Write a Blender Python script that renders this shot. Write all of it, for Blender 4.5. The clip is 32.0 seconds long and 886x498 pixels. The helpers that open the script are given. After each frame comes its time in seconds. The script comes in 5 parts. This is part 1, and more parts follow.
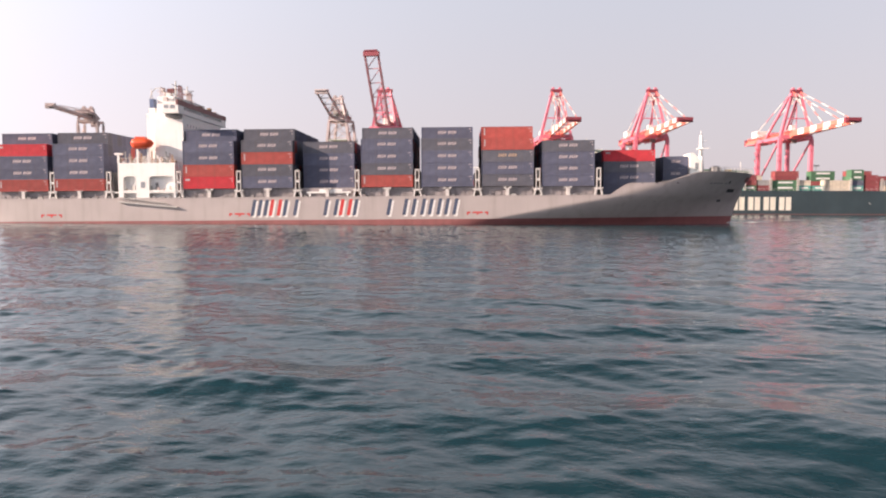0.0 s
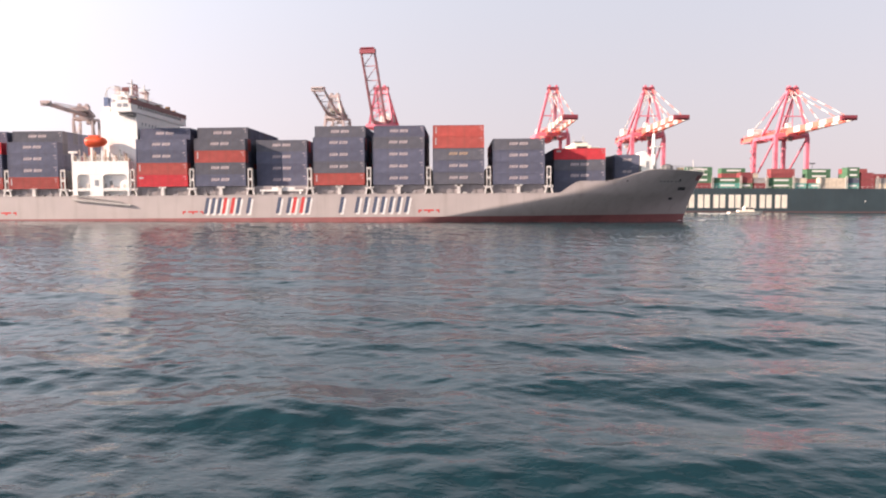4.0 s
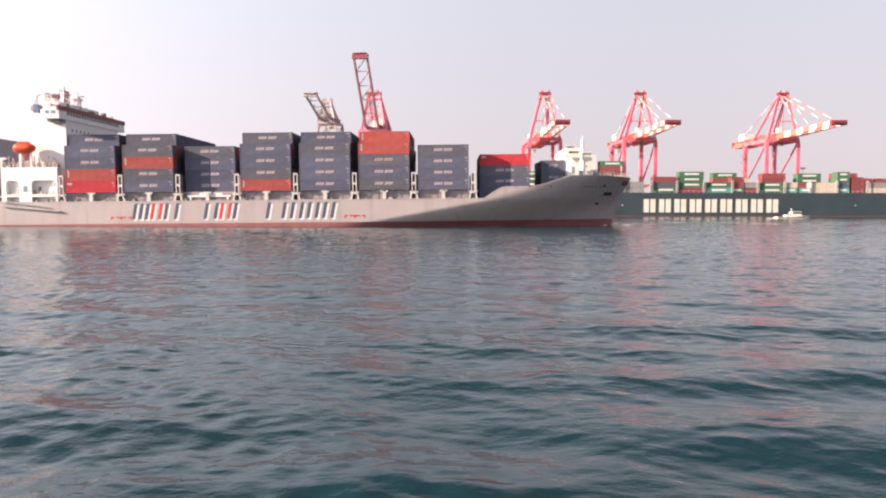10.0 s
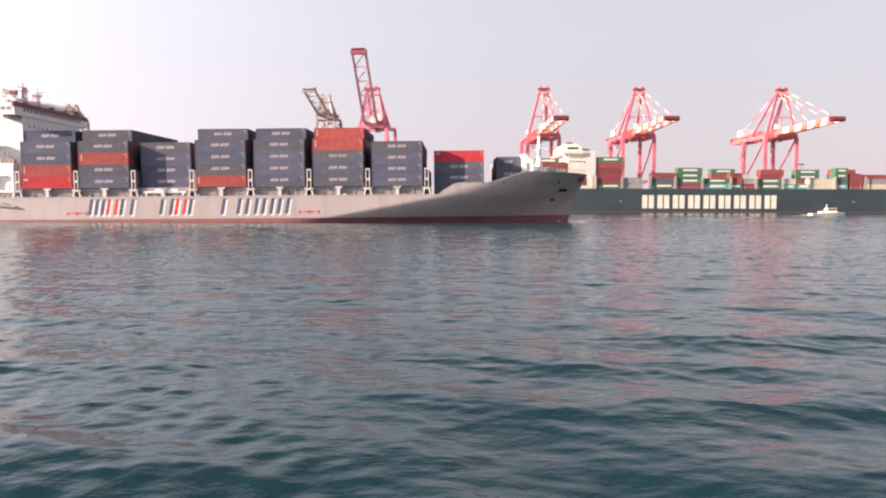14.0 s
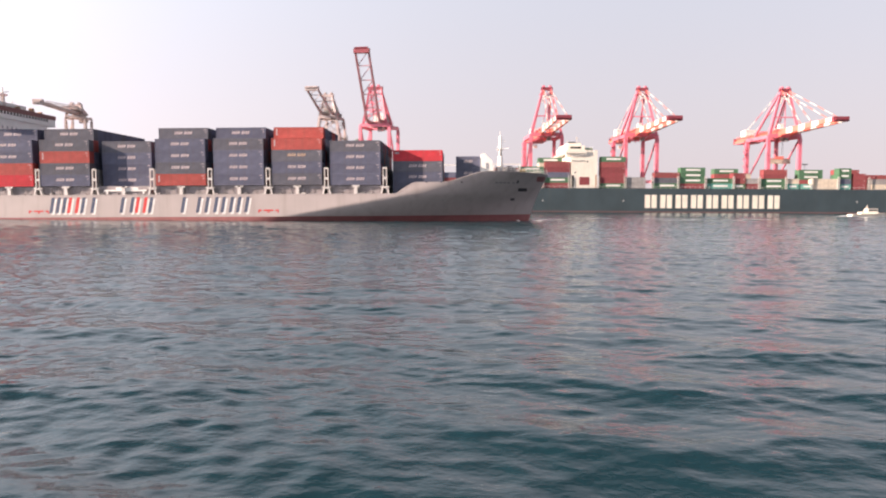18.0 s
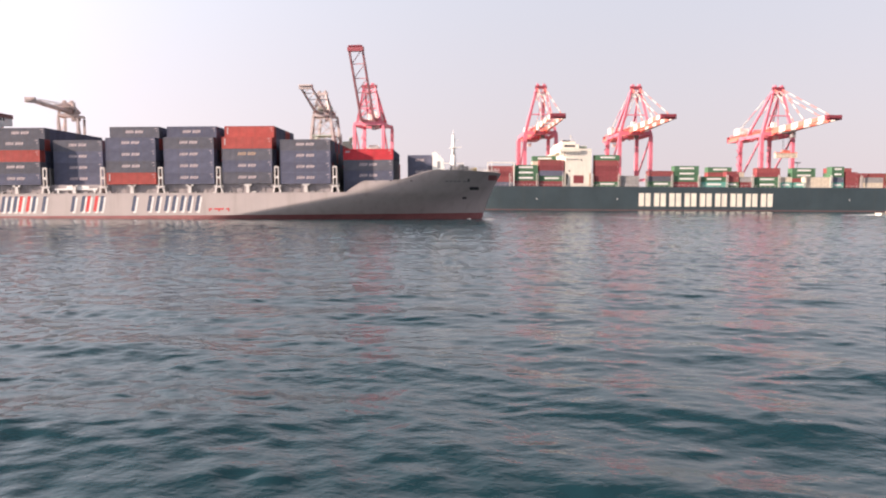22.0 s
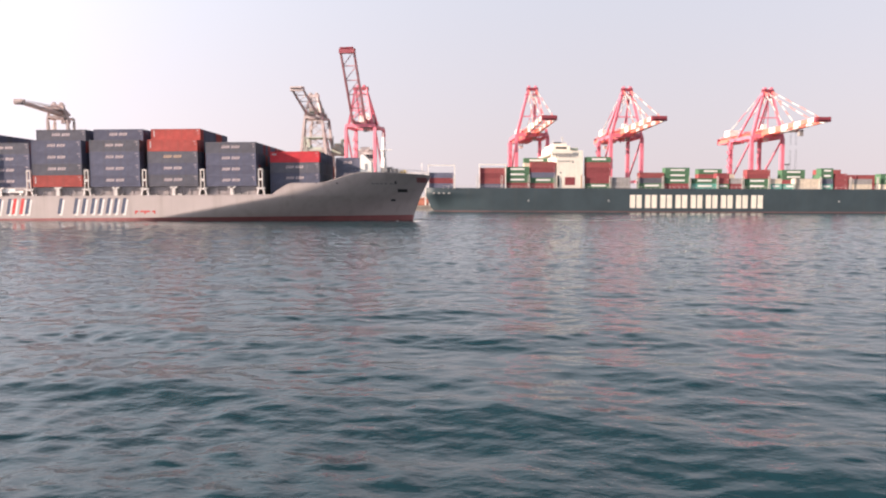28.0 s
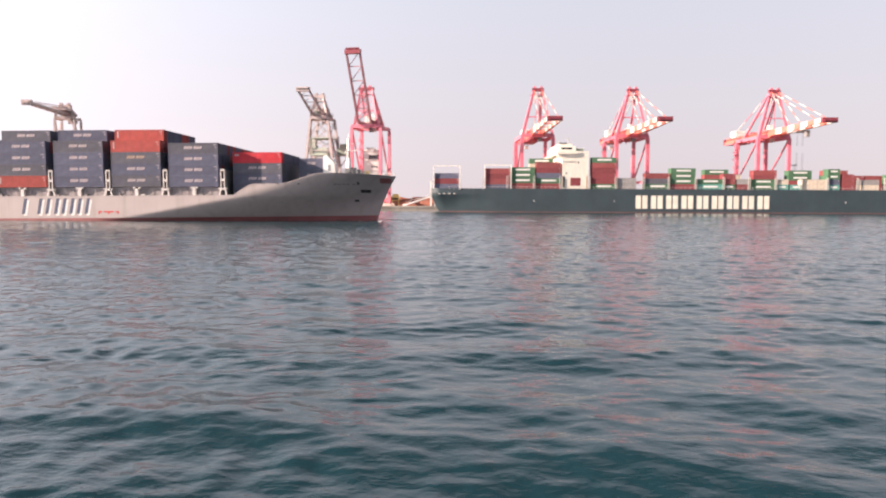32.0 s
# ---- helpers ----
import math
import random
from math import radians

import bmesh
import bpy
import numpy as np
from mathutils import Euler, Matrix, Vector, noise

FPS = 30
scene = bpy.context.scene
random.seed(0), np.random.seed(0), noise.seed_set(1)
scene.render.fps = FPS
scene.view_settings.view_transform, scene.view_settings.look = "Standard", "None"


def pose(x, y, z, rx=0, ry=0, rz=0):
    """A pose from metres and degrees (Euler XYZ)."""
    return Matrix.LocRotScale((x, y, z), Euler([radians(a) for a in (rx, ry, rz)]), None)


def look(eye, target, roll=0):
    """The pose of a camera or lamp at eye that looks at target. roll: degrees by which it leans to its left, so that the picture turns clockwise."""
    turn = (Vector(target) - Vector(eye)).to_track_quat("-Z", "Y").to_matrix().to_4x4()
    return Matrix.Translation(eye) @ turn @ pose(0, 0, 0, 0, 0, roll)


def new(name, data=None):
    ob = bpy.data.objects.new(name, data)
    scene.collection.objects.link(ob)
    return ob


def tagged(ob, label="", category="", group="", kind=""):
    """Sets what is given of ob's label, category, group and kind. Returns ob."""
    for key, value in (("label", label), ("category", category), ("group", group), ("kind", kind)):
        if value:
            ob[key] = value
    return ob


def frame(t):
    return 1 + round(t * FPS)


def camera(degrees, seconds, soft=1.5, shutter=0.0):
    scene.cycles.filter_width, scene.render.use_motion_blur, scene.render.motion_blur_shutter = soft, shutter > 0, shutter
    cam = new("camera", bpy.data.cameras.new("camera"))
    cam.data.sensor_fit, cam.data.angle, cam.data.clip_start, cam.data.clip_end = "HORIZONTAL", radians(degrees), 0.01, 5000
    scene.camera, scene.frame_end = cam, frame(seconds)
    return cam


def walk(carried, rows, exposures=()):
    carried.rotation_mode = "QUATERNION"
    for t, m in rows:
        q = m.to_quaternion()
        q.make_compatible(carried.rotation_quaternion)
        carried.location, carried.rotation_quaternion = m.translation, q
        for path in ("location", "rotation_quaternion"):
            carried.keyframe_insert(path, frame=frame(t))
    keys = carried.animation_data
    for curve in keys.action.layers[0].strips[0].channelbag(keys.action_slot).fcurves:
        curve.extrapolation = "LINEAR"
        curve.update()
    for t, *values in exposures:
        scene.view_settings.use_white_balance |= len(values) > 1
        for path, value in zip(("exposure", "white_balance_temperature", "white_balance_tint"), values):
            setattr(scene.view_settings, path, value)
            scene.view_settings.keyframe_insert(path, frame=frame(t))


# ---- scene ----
SECONDS = 32.0
EYE = (0.0, 0.0, 5.0)
LENS = 62.57
cam = camera(LENS, SECONDS, soft=2.1)

# seconds, turn to the left, tilt up, lean (degrees); the eye stands still
HELD = [
    (0, 0.608, -3.560, 0.182), (0.5, 0.555, -3.564, 0.156), (1, 0.501, -3.609, 0.141), (1.5, 0.457, -3.691, 0.131),
    (2, 0.427, -3.783, 0.161), (2.5, 0.408, -3.838, 0.202), (3, 0.391, -3.829, 0.192), (3.5, 0.366, -3.769, 0.194),
    (5.5, 0.278, -3.714, 0.105), (6, 0.309, -3.735, 0.095), (6.5, 0.303, -3.724, 0.113), (7, 0.246, -3.663, 0.153),
    (7.5, 0.149, -3.562, 0.166), (8, 0.028, -3.462, 0.148), (8.5, -0.077, -3.401, 0.139), (9, -0.136, -3.380, 0.128),
    (9.5, -0.172, -3.366, 0.108), (10, -0.214, -3.347, 0.089), (10.5, -0.255, -3.342, 0.076), (11, -0.276, -3.365, 0.070),
    (11.5, -0.273, -3.421, 0.075), (12, -0.257, -3.494, 0.113), (12.5, -0.257, -3.555, 0.139), (13, -0.284, -3.591, 0.133),
    (13.5, -0.324, -3.629, 0.132), (14, -0.338, -3.673, 0.145), (14.5, -0.309, -3.703, 0.153), (16.5, -0.010, -3.777, 0.123),
    (17, -0.020, -3.766, 0.184), (17.5, -0.073, -3.749, 0.254), (18, -0.149, -3.744, 0.310), (18.5, -0.220, -3.758, 0.344),
    (19, -0.276, -3.782, 0.355), (19.5, -0.314, -3.810, 0.338), (20, -0.353, -3.835, 0.310), (20.5, -0.401, -3.845, 0.293),
    (21, -0.441, -3.855, 0.296), (21.5, -0.495, -3.865, 0.303), (22, -0.597, -3.865, 0.282), (22.5, -0.725, -3.866, 0.246),
    (23, -0.847, -3.842, 0.198), (23.5, -0.944, -3.779, 0.223), (24, -1.010, -3.719, 0.257), (24.5, -1.048, -3.688, 0.215),
    (25, -1.063, -3.668, 0.153), (25.5, -1.074, -3.648, 0.162), (27.5, -1.160, -3.681, 0.234), (28, -1.235, -3.712, 0.203),
    (28.5, -1.274, -3.753, 0.169), (29, -1.265, -3.787, 0.181), (29.5, -1.217, -3.798, 0.217), (30, -1.167, -3.792, 0.198),
    (30.5, -1.108, -3.787, 0.142), (31, -1.025, -3.770, 0.140), (31.5, -0.933, -3.726, 0.207), (32, -0.817, -3.676, 0.263),
]
walk(cam, [(t, pose(*EYE, 90 + tilt, 0, turn) @ pose(0, 0, 0, 0, 0, lean)) for t, turn, tilt, lean in HELD],
     exposures=[(0.0, 0.99, 6700, 13), (1.0, 1.12, 6700, 13), (2.0, 1.12, 6700, 13), (13.0, 1.12, 6700, 13), (32.0, 1.15, 6700, 13)])


# ---------------------------------------------------------------- light
SUN_EL, SUN_AZ = 21.0, 254.0            # azimuth clockwise from +y
world = bpy.data.worlds.new("hazy_sky")
scene.world = world
world.use_nodes = True
wn, wl = world.node_tree.nodes, world.node_tree.links
wn.clear()
sky = wn.new("ShaderNodeTexSky")
sky.sky_type, sky.sun_disc = "NISHITA", False
sky.sun_elevation, sky.sun_rotation = radians(SUN_EL), radians(SUN_AZ)
sky.air_density, sky.dust_density, sky.ozone_density = 1.0, 4.0, 2.0
bg = wn.new("ShaderNodeBackground")
bg.inputs["Strength"].default_value = 0.0675
wo = wn.new("ShaderNodeOutputWorld")
tc = wn.new("ShaderNodeTexCoord")
sep = wn.new("ShaderNodeSeparateXYZ")
wl.new(tc.outputs["Generated"], sep.inputs[0])


def ranged(value, a, b, c, d):
    r = wn.new("ShaderNodeMapRange")
    for key, v in (("From Min", a), ("From Max", b), ("To Min", c), ("To Max", d)):
        r.inputs[key].default_value = v
    wl.new(value, r.inputs["Value"])
    return r.outputs[0]


# pinkish sea haze, thick at the horizon and brighter towards the sun
dot = wn.new("ShaderNodeVectorMath")
dot.operation = "DOT_PRODUCT"
dot.inputs[1].default_value = (math.sin(radians(SUN_AZ - 3)), math.cos(radians(SUN_AZ - 3)), 0.1)
wl.new(tc.outputs["Generated"], dot.inputs[0])


def calc(operation, a, b):
    n = wn.new("ShaderNodeMath")
    n.operation = operation
    for k, v in enumerate((a, b)):
        if isinstance(v, (int, float)):
            n.inputs[k].default_value = v
        else:
            wl.new(v, n.inputs[k])
    return n.outputs[0]


# fitted brightness: lifted opposite the sun to fill shaded faces, strongest towards the sun
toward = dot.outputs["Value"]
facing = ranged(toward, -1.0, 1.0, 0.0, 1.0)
even_glow = calc("ADD", calc("MULTIPLY", calc("MULTIPLY", toward, toward), 0.63), 0.58)
sun_glow = calc("ADD", calc("MULTIPLY", calc("POWER", facing, 1.2), 1.68), calc("MULTIPLY", calc("POWER", facing, 6.0), 1.2))
glow = calc("ADD", even_glow, sun_glow)
tint = wn.new("ShaderNodeMix")
tint.data_type = "RGBA"
tint.inputs["A"].default_value, tint.inputs["B"].default_value = (5.22, 4.66, 4.90, 1), (4.85, 5.05, 5.75, 1)
wl.new(ranged(sep.outputs["Z"], 0.0, 0.28, 0.0, 1.0), tint.inputs["Factor"])
veil = wn.new("ShaderNodeVectorMath")
veil.operation = "SCALE"
wl.new(tint.outputs["Result"], veil.inputs[0])
# upper sky cut to a ninth, so the near water reflects dark
high = wn.new("ShaderNodeMath")
high.operation = "MULTIPLY"
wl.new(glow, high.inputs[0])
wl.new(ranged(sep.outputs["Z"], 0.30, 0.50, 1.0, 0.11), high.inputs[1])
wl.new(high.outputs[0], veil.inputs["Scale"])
haze = wn.new("ShaderNodeMix")
haze.data_type = "RGBA"
wl.new(ranged(sep.outputs["Z"], 0.0, 0.6, 0.92, 0.80), haze.inputs["Factor"])
wl.new(sky.outputs[0], haze.inputs["A"])
wl.new(veil.outputs[0], haze.inputs["B"])
wl.new(haze.outputs["Result"], bg.inputs["Color"])
wl.new(bg.outputs[0], wo.inputs["Surface"])

sun_data = bpy.data.lights.new("sun", "SUN")
sun_data.energy, sun_data.angle, sun_data.color = 5.0, radians(0.6), (1.0, 0.81, 0.68)
sun = new("sun", sun_data)
_a, _e = radians(SUN_AZ), radians(SUN_EL)
SUN_WAY = Vector((math.sin(_a) * math.cos(_e), math.cos(_a) * math.cos(_e), math.sin(_e)))
sun.matrix_world = look(SUN_WAY * 400, (0, 0, 0))


# ---------------------------------------------------------------- materials
def paint(name, colour, rough=0.5, metal=0.0, vary=0.12, scale=0.6, grime=0.25, grime_colour=(0.16, 0.12, 0.10), bump=0.02, streak=True, shift=0.0, gloss=0.5):
    """Painted steel or concrete: soft blotches, vertical dirt runs and fine relief."""
    m = bpy.data.materials.new(name)
    m.use_nodes = True
    n, l = m.node_tree.nodes, m.node_tree.links
    b = n["Principled BSDF"]
    b.inputs["Metallic"].default_value, b.inputs["Specular IOR Level"].default_value = metal, gloss
    co = n.new("ShaderNodeTexCoord")
    big = n.new("ShaderNodeTexNoise")
    big.inputs["Scale"].default_value, big.inputs["Detail"].default_value = scale, 5
    l.new(co.outputs["Object"], big.inputs["Vector"])
    mp = n.new("ShaderNodeMapping")
    mp.inputs["Scale"].default_value = (2.2, 2.2, 0.16) if streak else (1.5, 1.5, 1.5)
    run = n.new("ShaderNodeTexNoise")
    run.inputs["Scale"].default_value, run.inputs["Detail"].default_value = scale * 1.6, 6
    l.new(co.outputs["Object"], mp.inputs["Vector"])
    l.new(mp.outputs[0], run.inputs["Vector"])
    hsv = n.new("ShaderNodeHueSaturation")
    hsv.inputs["Color"].default_value = (*colour, 1)
    val = n.new("ShaderNodeMapRange")
    val.inputs["From Min"].default_value, val.inputs["From Max"].default_value = 0.3, 0.7
    val.inputs["To Min"].default_value, val.inputs["To Max"].default_value = 1 - vary, 1 + vary
    l.new(big.outputs["Fac"], val.inputs["Value"])
    if shift:
        info = n.new("ShaderNodeObjectInfo")
        add = n.new("ShaderNodeMath")
        add.operation = "MULTIPLY_ADD"
        add.inputs[1].default_value, add.inputs[2].default_value = shift, 1 - shift / 2
        mul = n.new("ShaderNodeMath")
        mul.operation = "MULTIPLY"
        l.new(info.outputs["Random"], add.inputs[0])
        l.new(add.outputs[0], mul.inputs[0])
        l.new(val.outputs[0], mul.inputs[1])
        l.new(mul.outputs[0], hsv.inputs["Value"])
    else:
        l.new(val.outputs[0], hsv.inputs["Value"])
    mixc = n.new("ShaderNodeMix")
    mixc.data_type = "RGBA"
    mixc.inputs["B"].default_value = (*grime_colour, 1)
    gr = n.new("ShaderNodeMapRange")
    gr.inputs["From Min"].default_value, gr.inputs["From Max"].default_value = 0.5, 0.8
    gr.inputs["To Min"].default_value, gr.inputs["To Max"].default_value = 0.0, grime
    l.new(run.outputs["Fac"], gr.inputs["Value"])
    l.new(gr.outputs[0], mixc.inputs["Factor"])
    l.new(hsv.outputs[0], mixc.inputs["A"])
    l.new(mixc.outputs["Result"], b.inputs["Base Color"])
    rr = n.new("ShaderNodeMapRange")
    rr.inputs["To Min"].default_value, rr.inputs["To Max"].default_value = max(0.05, rough - 0.12), min(1, rough + 0.15)
    l.new(run.outputs["Fac"], rr.inputs["Value"])
    l.new(rr.outputs[0], b.inputs["Roughness"])
    if bump:
        bp = n.new("ShaderNodeBump")
        bp.inputs["Strength"].default_value, bp.inputs["Distance"].default_value = 0.5, bump
        l.new(big.outputs["Fac"], bp.inputs["Height"])
        l.new(bp.outputs[0], b.inputs["Normal"])
    return m


HULL_GREY = paint("hull_grey_paint", (0.462, 0.408, 0.400), 0.5, vary=0.07, scale=0.15, grime=0.35, grime_colour=(0.22, 0.17, 0.15))
HULL_RED = paint("boot_topping_red", (0.29, 0.105, 0.105), 0.6, vary=0.15, scale=0.3, grime=0.4, grime_colour=(0.10, 0.07, 0.06))
BOOT_DULL = paint("dull_boot_topping", (0.16, 0.085, 0.085), 0.6, vary=0.2, scale=0.2, grime=0.5, grime_colour=(0.08, 0.08, 0.08))
HULL_GREEN = paint("hull_dark_green", (0.042, 0.064, 0.076), 0.45, vary=0.15, scale=0.12, grime=0.3, grime_colour=(0.07, 0.08, 0.08))
WHITE = paint("white_paint", (0.89, 0.87, 0.85), 0.5, vary=0.04, scale=0.4, grime=0.12, grime_colour=(0.45, 0.35, 0.28))
CREAM_WHITE = paint("cream_white_paint", (0.80, 0.75, 0.66), 0.5, vary=0.06, scale=0.4, grime=0.2, grime_colour=(0.45, 0.33, 0.22))
DECK_GREY = paint("deck_grey", (0.26, 0.25, 0.25), 0.7, vary=0.15, scale=0.8, grime=0.5)
PALE_STEEL = paint("pale_steel", (0.52, 0.50, 0.48), 0.55, vary=0.1, scale=0.9, grime=0.4)
COAMING = paint("coaming_mauve_grey", (0.33, 0.295, 0.30), 0.65, vary=0.12, scale=0.6, grime=0.4)
LASHING = paint("lashing_white", (0.68, 0.64, 0.62), 0.5, vary=0.08, scale=0.8, grime=0.3)
DECK_GREEN = paint("deck_green", (0.06, 0.14, 0.10), 0.7, vary=0.2, scale=0.5, grime=0.4)
BRIDGE_MAROON = paint("maroon_band", (0.20, 0.065, 0.065), 0.5, vary=0.1, scale=1.0)
DARK = paint("dark_opening", (0.025, 0.025, 0.03), 0.6, vary=0.2)
PORT_GLASS = paint("port_glass", (0.30, 0.31, 0.34), 0.12, vary=0.1, grime=0.05, bump=0)
GLASS = paint("dark_glass", (0.02, 0.025, 0.03), 0.08, vary=0.05, grime=0.05, bump=0)
LIFEBOAT = paint("lifeboat_orange", (0.80, 0.10, 0.035), 0.4, vary=0.06, grime=0.15)
LETTER_BLUE = paint("letter_blue", (0.065, 0.085, 0.145), 0.5, vary=0.1)
LETTER_RED = paint("letter_red", (0.62, 0.05, 0.05), 0.5, vary=0.1)
LETTER_WHITE = paint("letter_white", (0.82, 0.80, 0.78), 0.5, vary=0.05)
LETTER_CREAM = paint("letter_cream", (0.85, 0.79, 0.68), 0.5, vary=0.08, scale=0.2)
BLUE_DOME = paint("blue_paint", (0.12, 0.17, 0.30), 0.4)
# crane red and vermilion lightened towards pink: distance haze put into the paint
CRANE_HAZED_RED = paint("crane_hazed_red", (0.69, 0.18, 0.25), 0.45, vary=0.1, scale=0.2, grime=0.2)
CRANE_ORANGE = paint("crane_vermilion", (0.74, 0.19, 0.14), 0.45, vary=0.1, scale=0.2, grime=0.2)
CRANE_WHITE = paint("crane_white", (0.80, 0.76, 0.72), 0.45, vary=0.06, scale=0.3, grime=0.2)
# lightened as well: haze over the far left crane put into the grey
CRANE_GREY = paint("crane_grey", (0.60, 0.49, 0.47), 0.5, vary=0.12, scale=0.3, grime=0.3)
CRANE_DULL = paint("crane_dull_grey", (0.40, 0.34, 0.34), 0.55, vary=0.15, scale=0.3, grime=0.35)
CRANE_GREEN = paint("crane_green", (0.36, 0.41, 0.35), 0.5, vary=0.12, scale=0.3, grime=0.3)
PALE_GREEN = paint("faded_green", (0.38, 0.46, 0.36), 0.5, vary=0.1, scale=0.3)
CRANE_MUTED = paint("crane_muted_red", (0.38, 0.17, 0.19), 0.55, vary=0.15, scale=0.3, grime=0.3)
CRANE_MAROON = paint("crane_maroon", (0.24, 0.04, 0.06), 0.5, vary=0.12, scale=0.3, grime=0.25)
CONCRETE = paint("quay_concrete", (0.34, 0.31, 0.28), 0.85, vary=0.2, scale=0.15, grime=0.5, bump=0.05)
LAND = paint("yard_ground", (0.24, 0.20, 0.17), 0.9, vary=0.25, scale=0.02, grime=0.4, streak=False)
RUBBER = paint("black_rubber", (0.02, 0.02, 0.02), 0.8)
YELLOW = paint("yellow_paint", (0.62, 0.46, 0.16), 0.6)
SAND = paint("ochre_wall", (0.42, 0.27, 0.18), 0.8, vary=0.15, scale=0.3, grime=0.4)
ROOF_RED = paint("rusty_roof", (0.34, 0.13, 0.09), 0.8, vary=0.2, scale=0.4, grime=0.4)
FOAM = paint("foam", (0.75, 0.77, 0.78), 0.9, vary=0.2, scale=2.0, grime=0.3, grime_colour=(0.2, 0.3, 0.32), streak=False)
BOX = {
    "navy": paint("container_navy", (0.122, 0.131, 0.194), 0.65, vary=0.12, scale=0.7, grime=0.3, gloss=0.28, shift=0.25),
    "slate": paint("container_slate", (0.124, 0.127, 0.158), 0.65, vary=0.12, scale=0.7, grime=0.3, gloss=0.28, shift=0.2),
    "rust": paint("container_rust_red", (0.41, 0.088, 0.078), 0.65, vary=0.12, scale=0.7, grime=0.3, gloss=0.28, shift=0.2),
    "brick": paint("container_dull_red", (0.275, 0.068, 0.072), 0.55, vary=0.12, scale=0.7, grime=0.35, gloss=0.28, shift=0.3),
    "red": paint("container_bright_red", (0.60, 0.048, 0.065), 0.6, vary=0.1, scale=0.7, grime=0.2, gloss=0.28, shift=0.1),
    "maroon": paint("container_maroon", (0.25, 0.058, 0.068), 0.65, vary=0.12, scale=0.7, grime=0.3, gloss=0.28, shift=0.25),
    "green": paint("container_green", (0.075, 0.172, 0.100), 0.65, vary=0.12, scale=0.7, grime=0.25, gloss=0.28, shift=0.25),
    "teal": paint("container_teal", (0.12, 0.38, 0.32), 0.65, vary=0.12, scale=0.7, grime=0.25, gloss=0.28, shift=0.2),
    "grey": paint("container_grey", (0.30, 0.29, 0.29), 0.65, vary=0.12, scale=0.7, grime=0.3, gloss=0.28, shift=0.2),
    "cream": paint("container_cream", (0.62, 0.54, 0.44), 0.65, vary=0.12, scale=0.7, grime=0.3, gloss=0.28, shift=0.2),
}
MARK_PALE = paint("faded_white_mark", (0.48, 0.41, 0.43), 0.6, vary=0.25, scale=2.5)
MARK_ORANGE = paint("orange_mark", (0.46, 0.33, 0.25), 0.6, vary=0.2, scale=2.5)

# sea water: dark body colour, mirror-like skin, ripples at two sizes
SEA = bpy.data.materials.new("harbour_water")
SEA.use_nodes = True
_n, _l = SEA.node_tree.nodes, SEA.node_tree.links
_b = _n["Principled BSDF"]
_b.inputs["Base Color"].default_value = (0.009, 0.037, 0.050, 1)
_b.inputs["Roughness"].default_value = 0.05
_b.inputs["IOR"].default_value = 1.333
_co = _n.new("ShaderNodeTexCoord")
_sx = _n.new("ShaderNodeSeparateXYZ")
_l.new(_co.outputs["Object"], _sx.inputs[0])
_chop = _n.new("ShaderNodeMapRange")          # bump grows with distance from the eye, fitted to its view of far water
for _key, _v in (("From Min", 60.0), ("From Max", 200.0), ("To Min", 0.62), ("To Max", 1.9)):
    _chop.inputs[_key].default_value = _v
_l.new(_sx.outputs["Y"], _chop.inputs["Value"])
_band = _n.new("ShaderNodeTexNoise")            # long wind lanes and slicks
_band.inputs["Scale"].default_value, _band.inputs["Detail"].default_value = 1.0, 3
_lane = _n.new("ShaderNodeMapping")
_lane.inputs["Scale"].default_value = (0.006, 0.05, 1)
_l.new(_co.outputs["Object"], _lane.inputs["Vector"])
_l.new(_lane.outputs[0], _band.inputs["Vector"])
_gust = _n.new("ShaderNodeMapRange")
for _key, _v in (("From Min", 0.35), ("From Max", 0.65), ("To Min", 0.65), ("To Max", 1.35)):
    _gust.inputs[_key].default_value = _v
_l.new(_band.outputs["Fac"], _gust.inputs["Value"])
_ripple_gain = _n.new("ShaderNodeMath")
_ripple_gain.operation = "MULTIPLY"
_l.new(_chop.outputs[0], _ripple_gain.inputs[0])
_l.new(_gust.outputs[0], _ripple_gain.inputs[1])
_last = None
for _sc, _st, _di, _stretch, _kind in ((0.8, 0.5, 0.085, (1.0, 1.6, 1), "RIDGED_MULTIFRACTAL"), (2.8, 0.5, 0.030, (1.0, 1.35, 1), "FBM"), (8.0, 0.5, 0.009, (1.0, 1.2, 1), "FBM")):
    _mp = _n.new("ShaderNodeMapping")
    _mp.inputs["Scale"].default_value = _stretch
    _mp.inputs["Rotation"].default_value = (0, 0, 0.12 * _sc)
    _t = _n.new("ShaderNodeTexNoise")
    _t.noise_type = _kind
    _t.inputs["Scale"].default_value, _t.inputs["Detail"].default_value = _sc, 3
    _bp = _n.new("ShaderNodeBump")
    if _sc < 5:
        _l.new(_ripple_gain.outputs[0], _bp.inputs["Strength"])
    _bp.inputs["Strength"].default_value, _bp.inputs["Distance"].default_value = _st, _di
    _l.new(_co.outputs["Object"], _mp.inputs["Vector"])
    _l.new(_mp.outputs[0], _t.inputs["Vector"])
    _l.new(_t.outputs["Fac"], _bp.inputs["Height"])
    if _last:
        _l.new(_last.outputs[0], _bp.inputs["Normal"])
    _last = _bp
_l.new(_last.outputs[0], _b.inputs["Normal"])


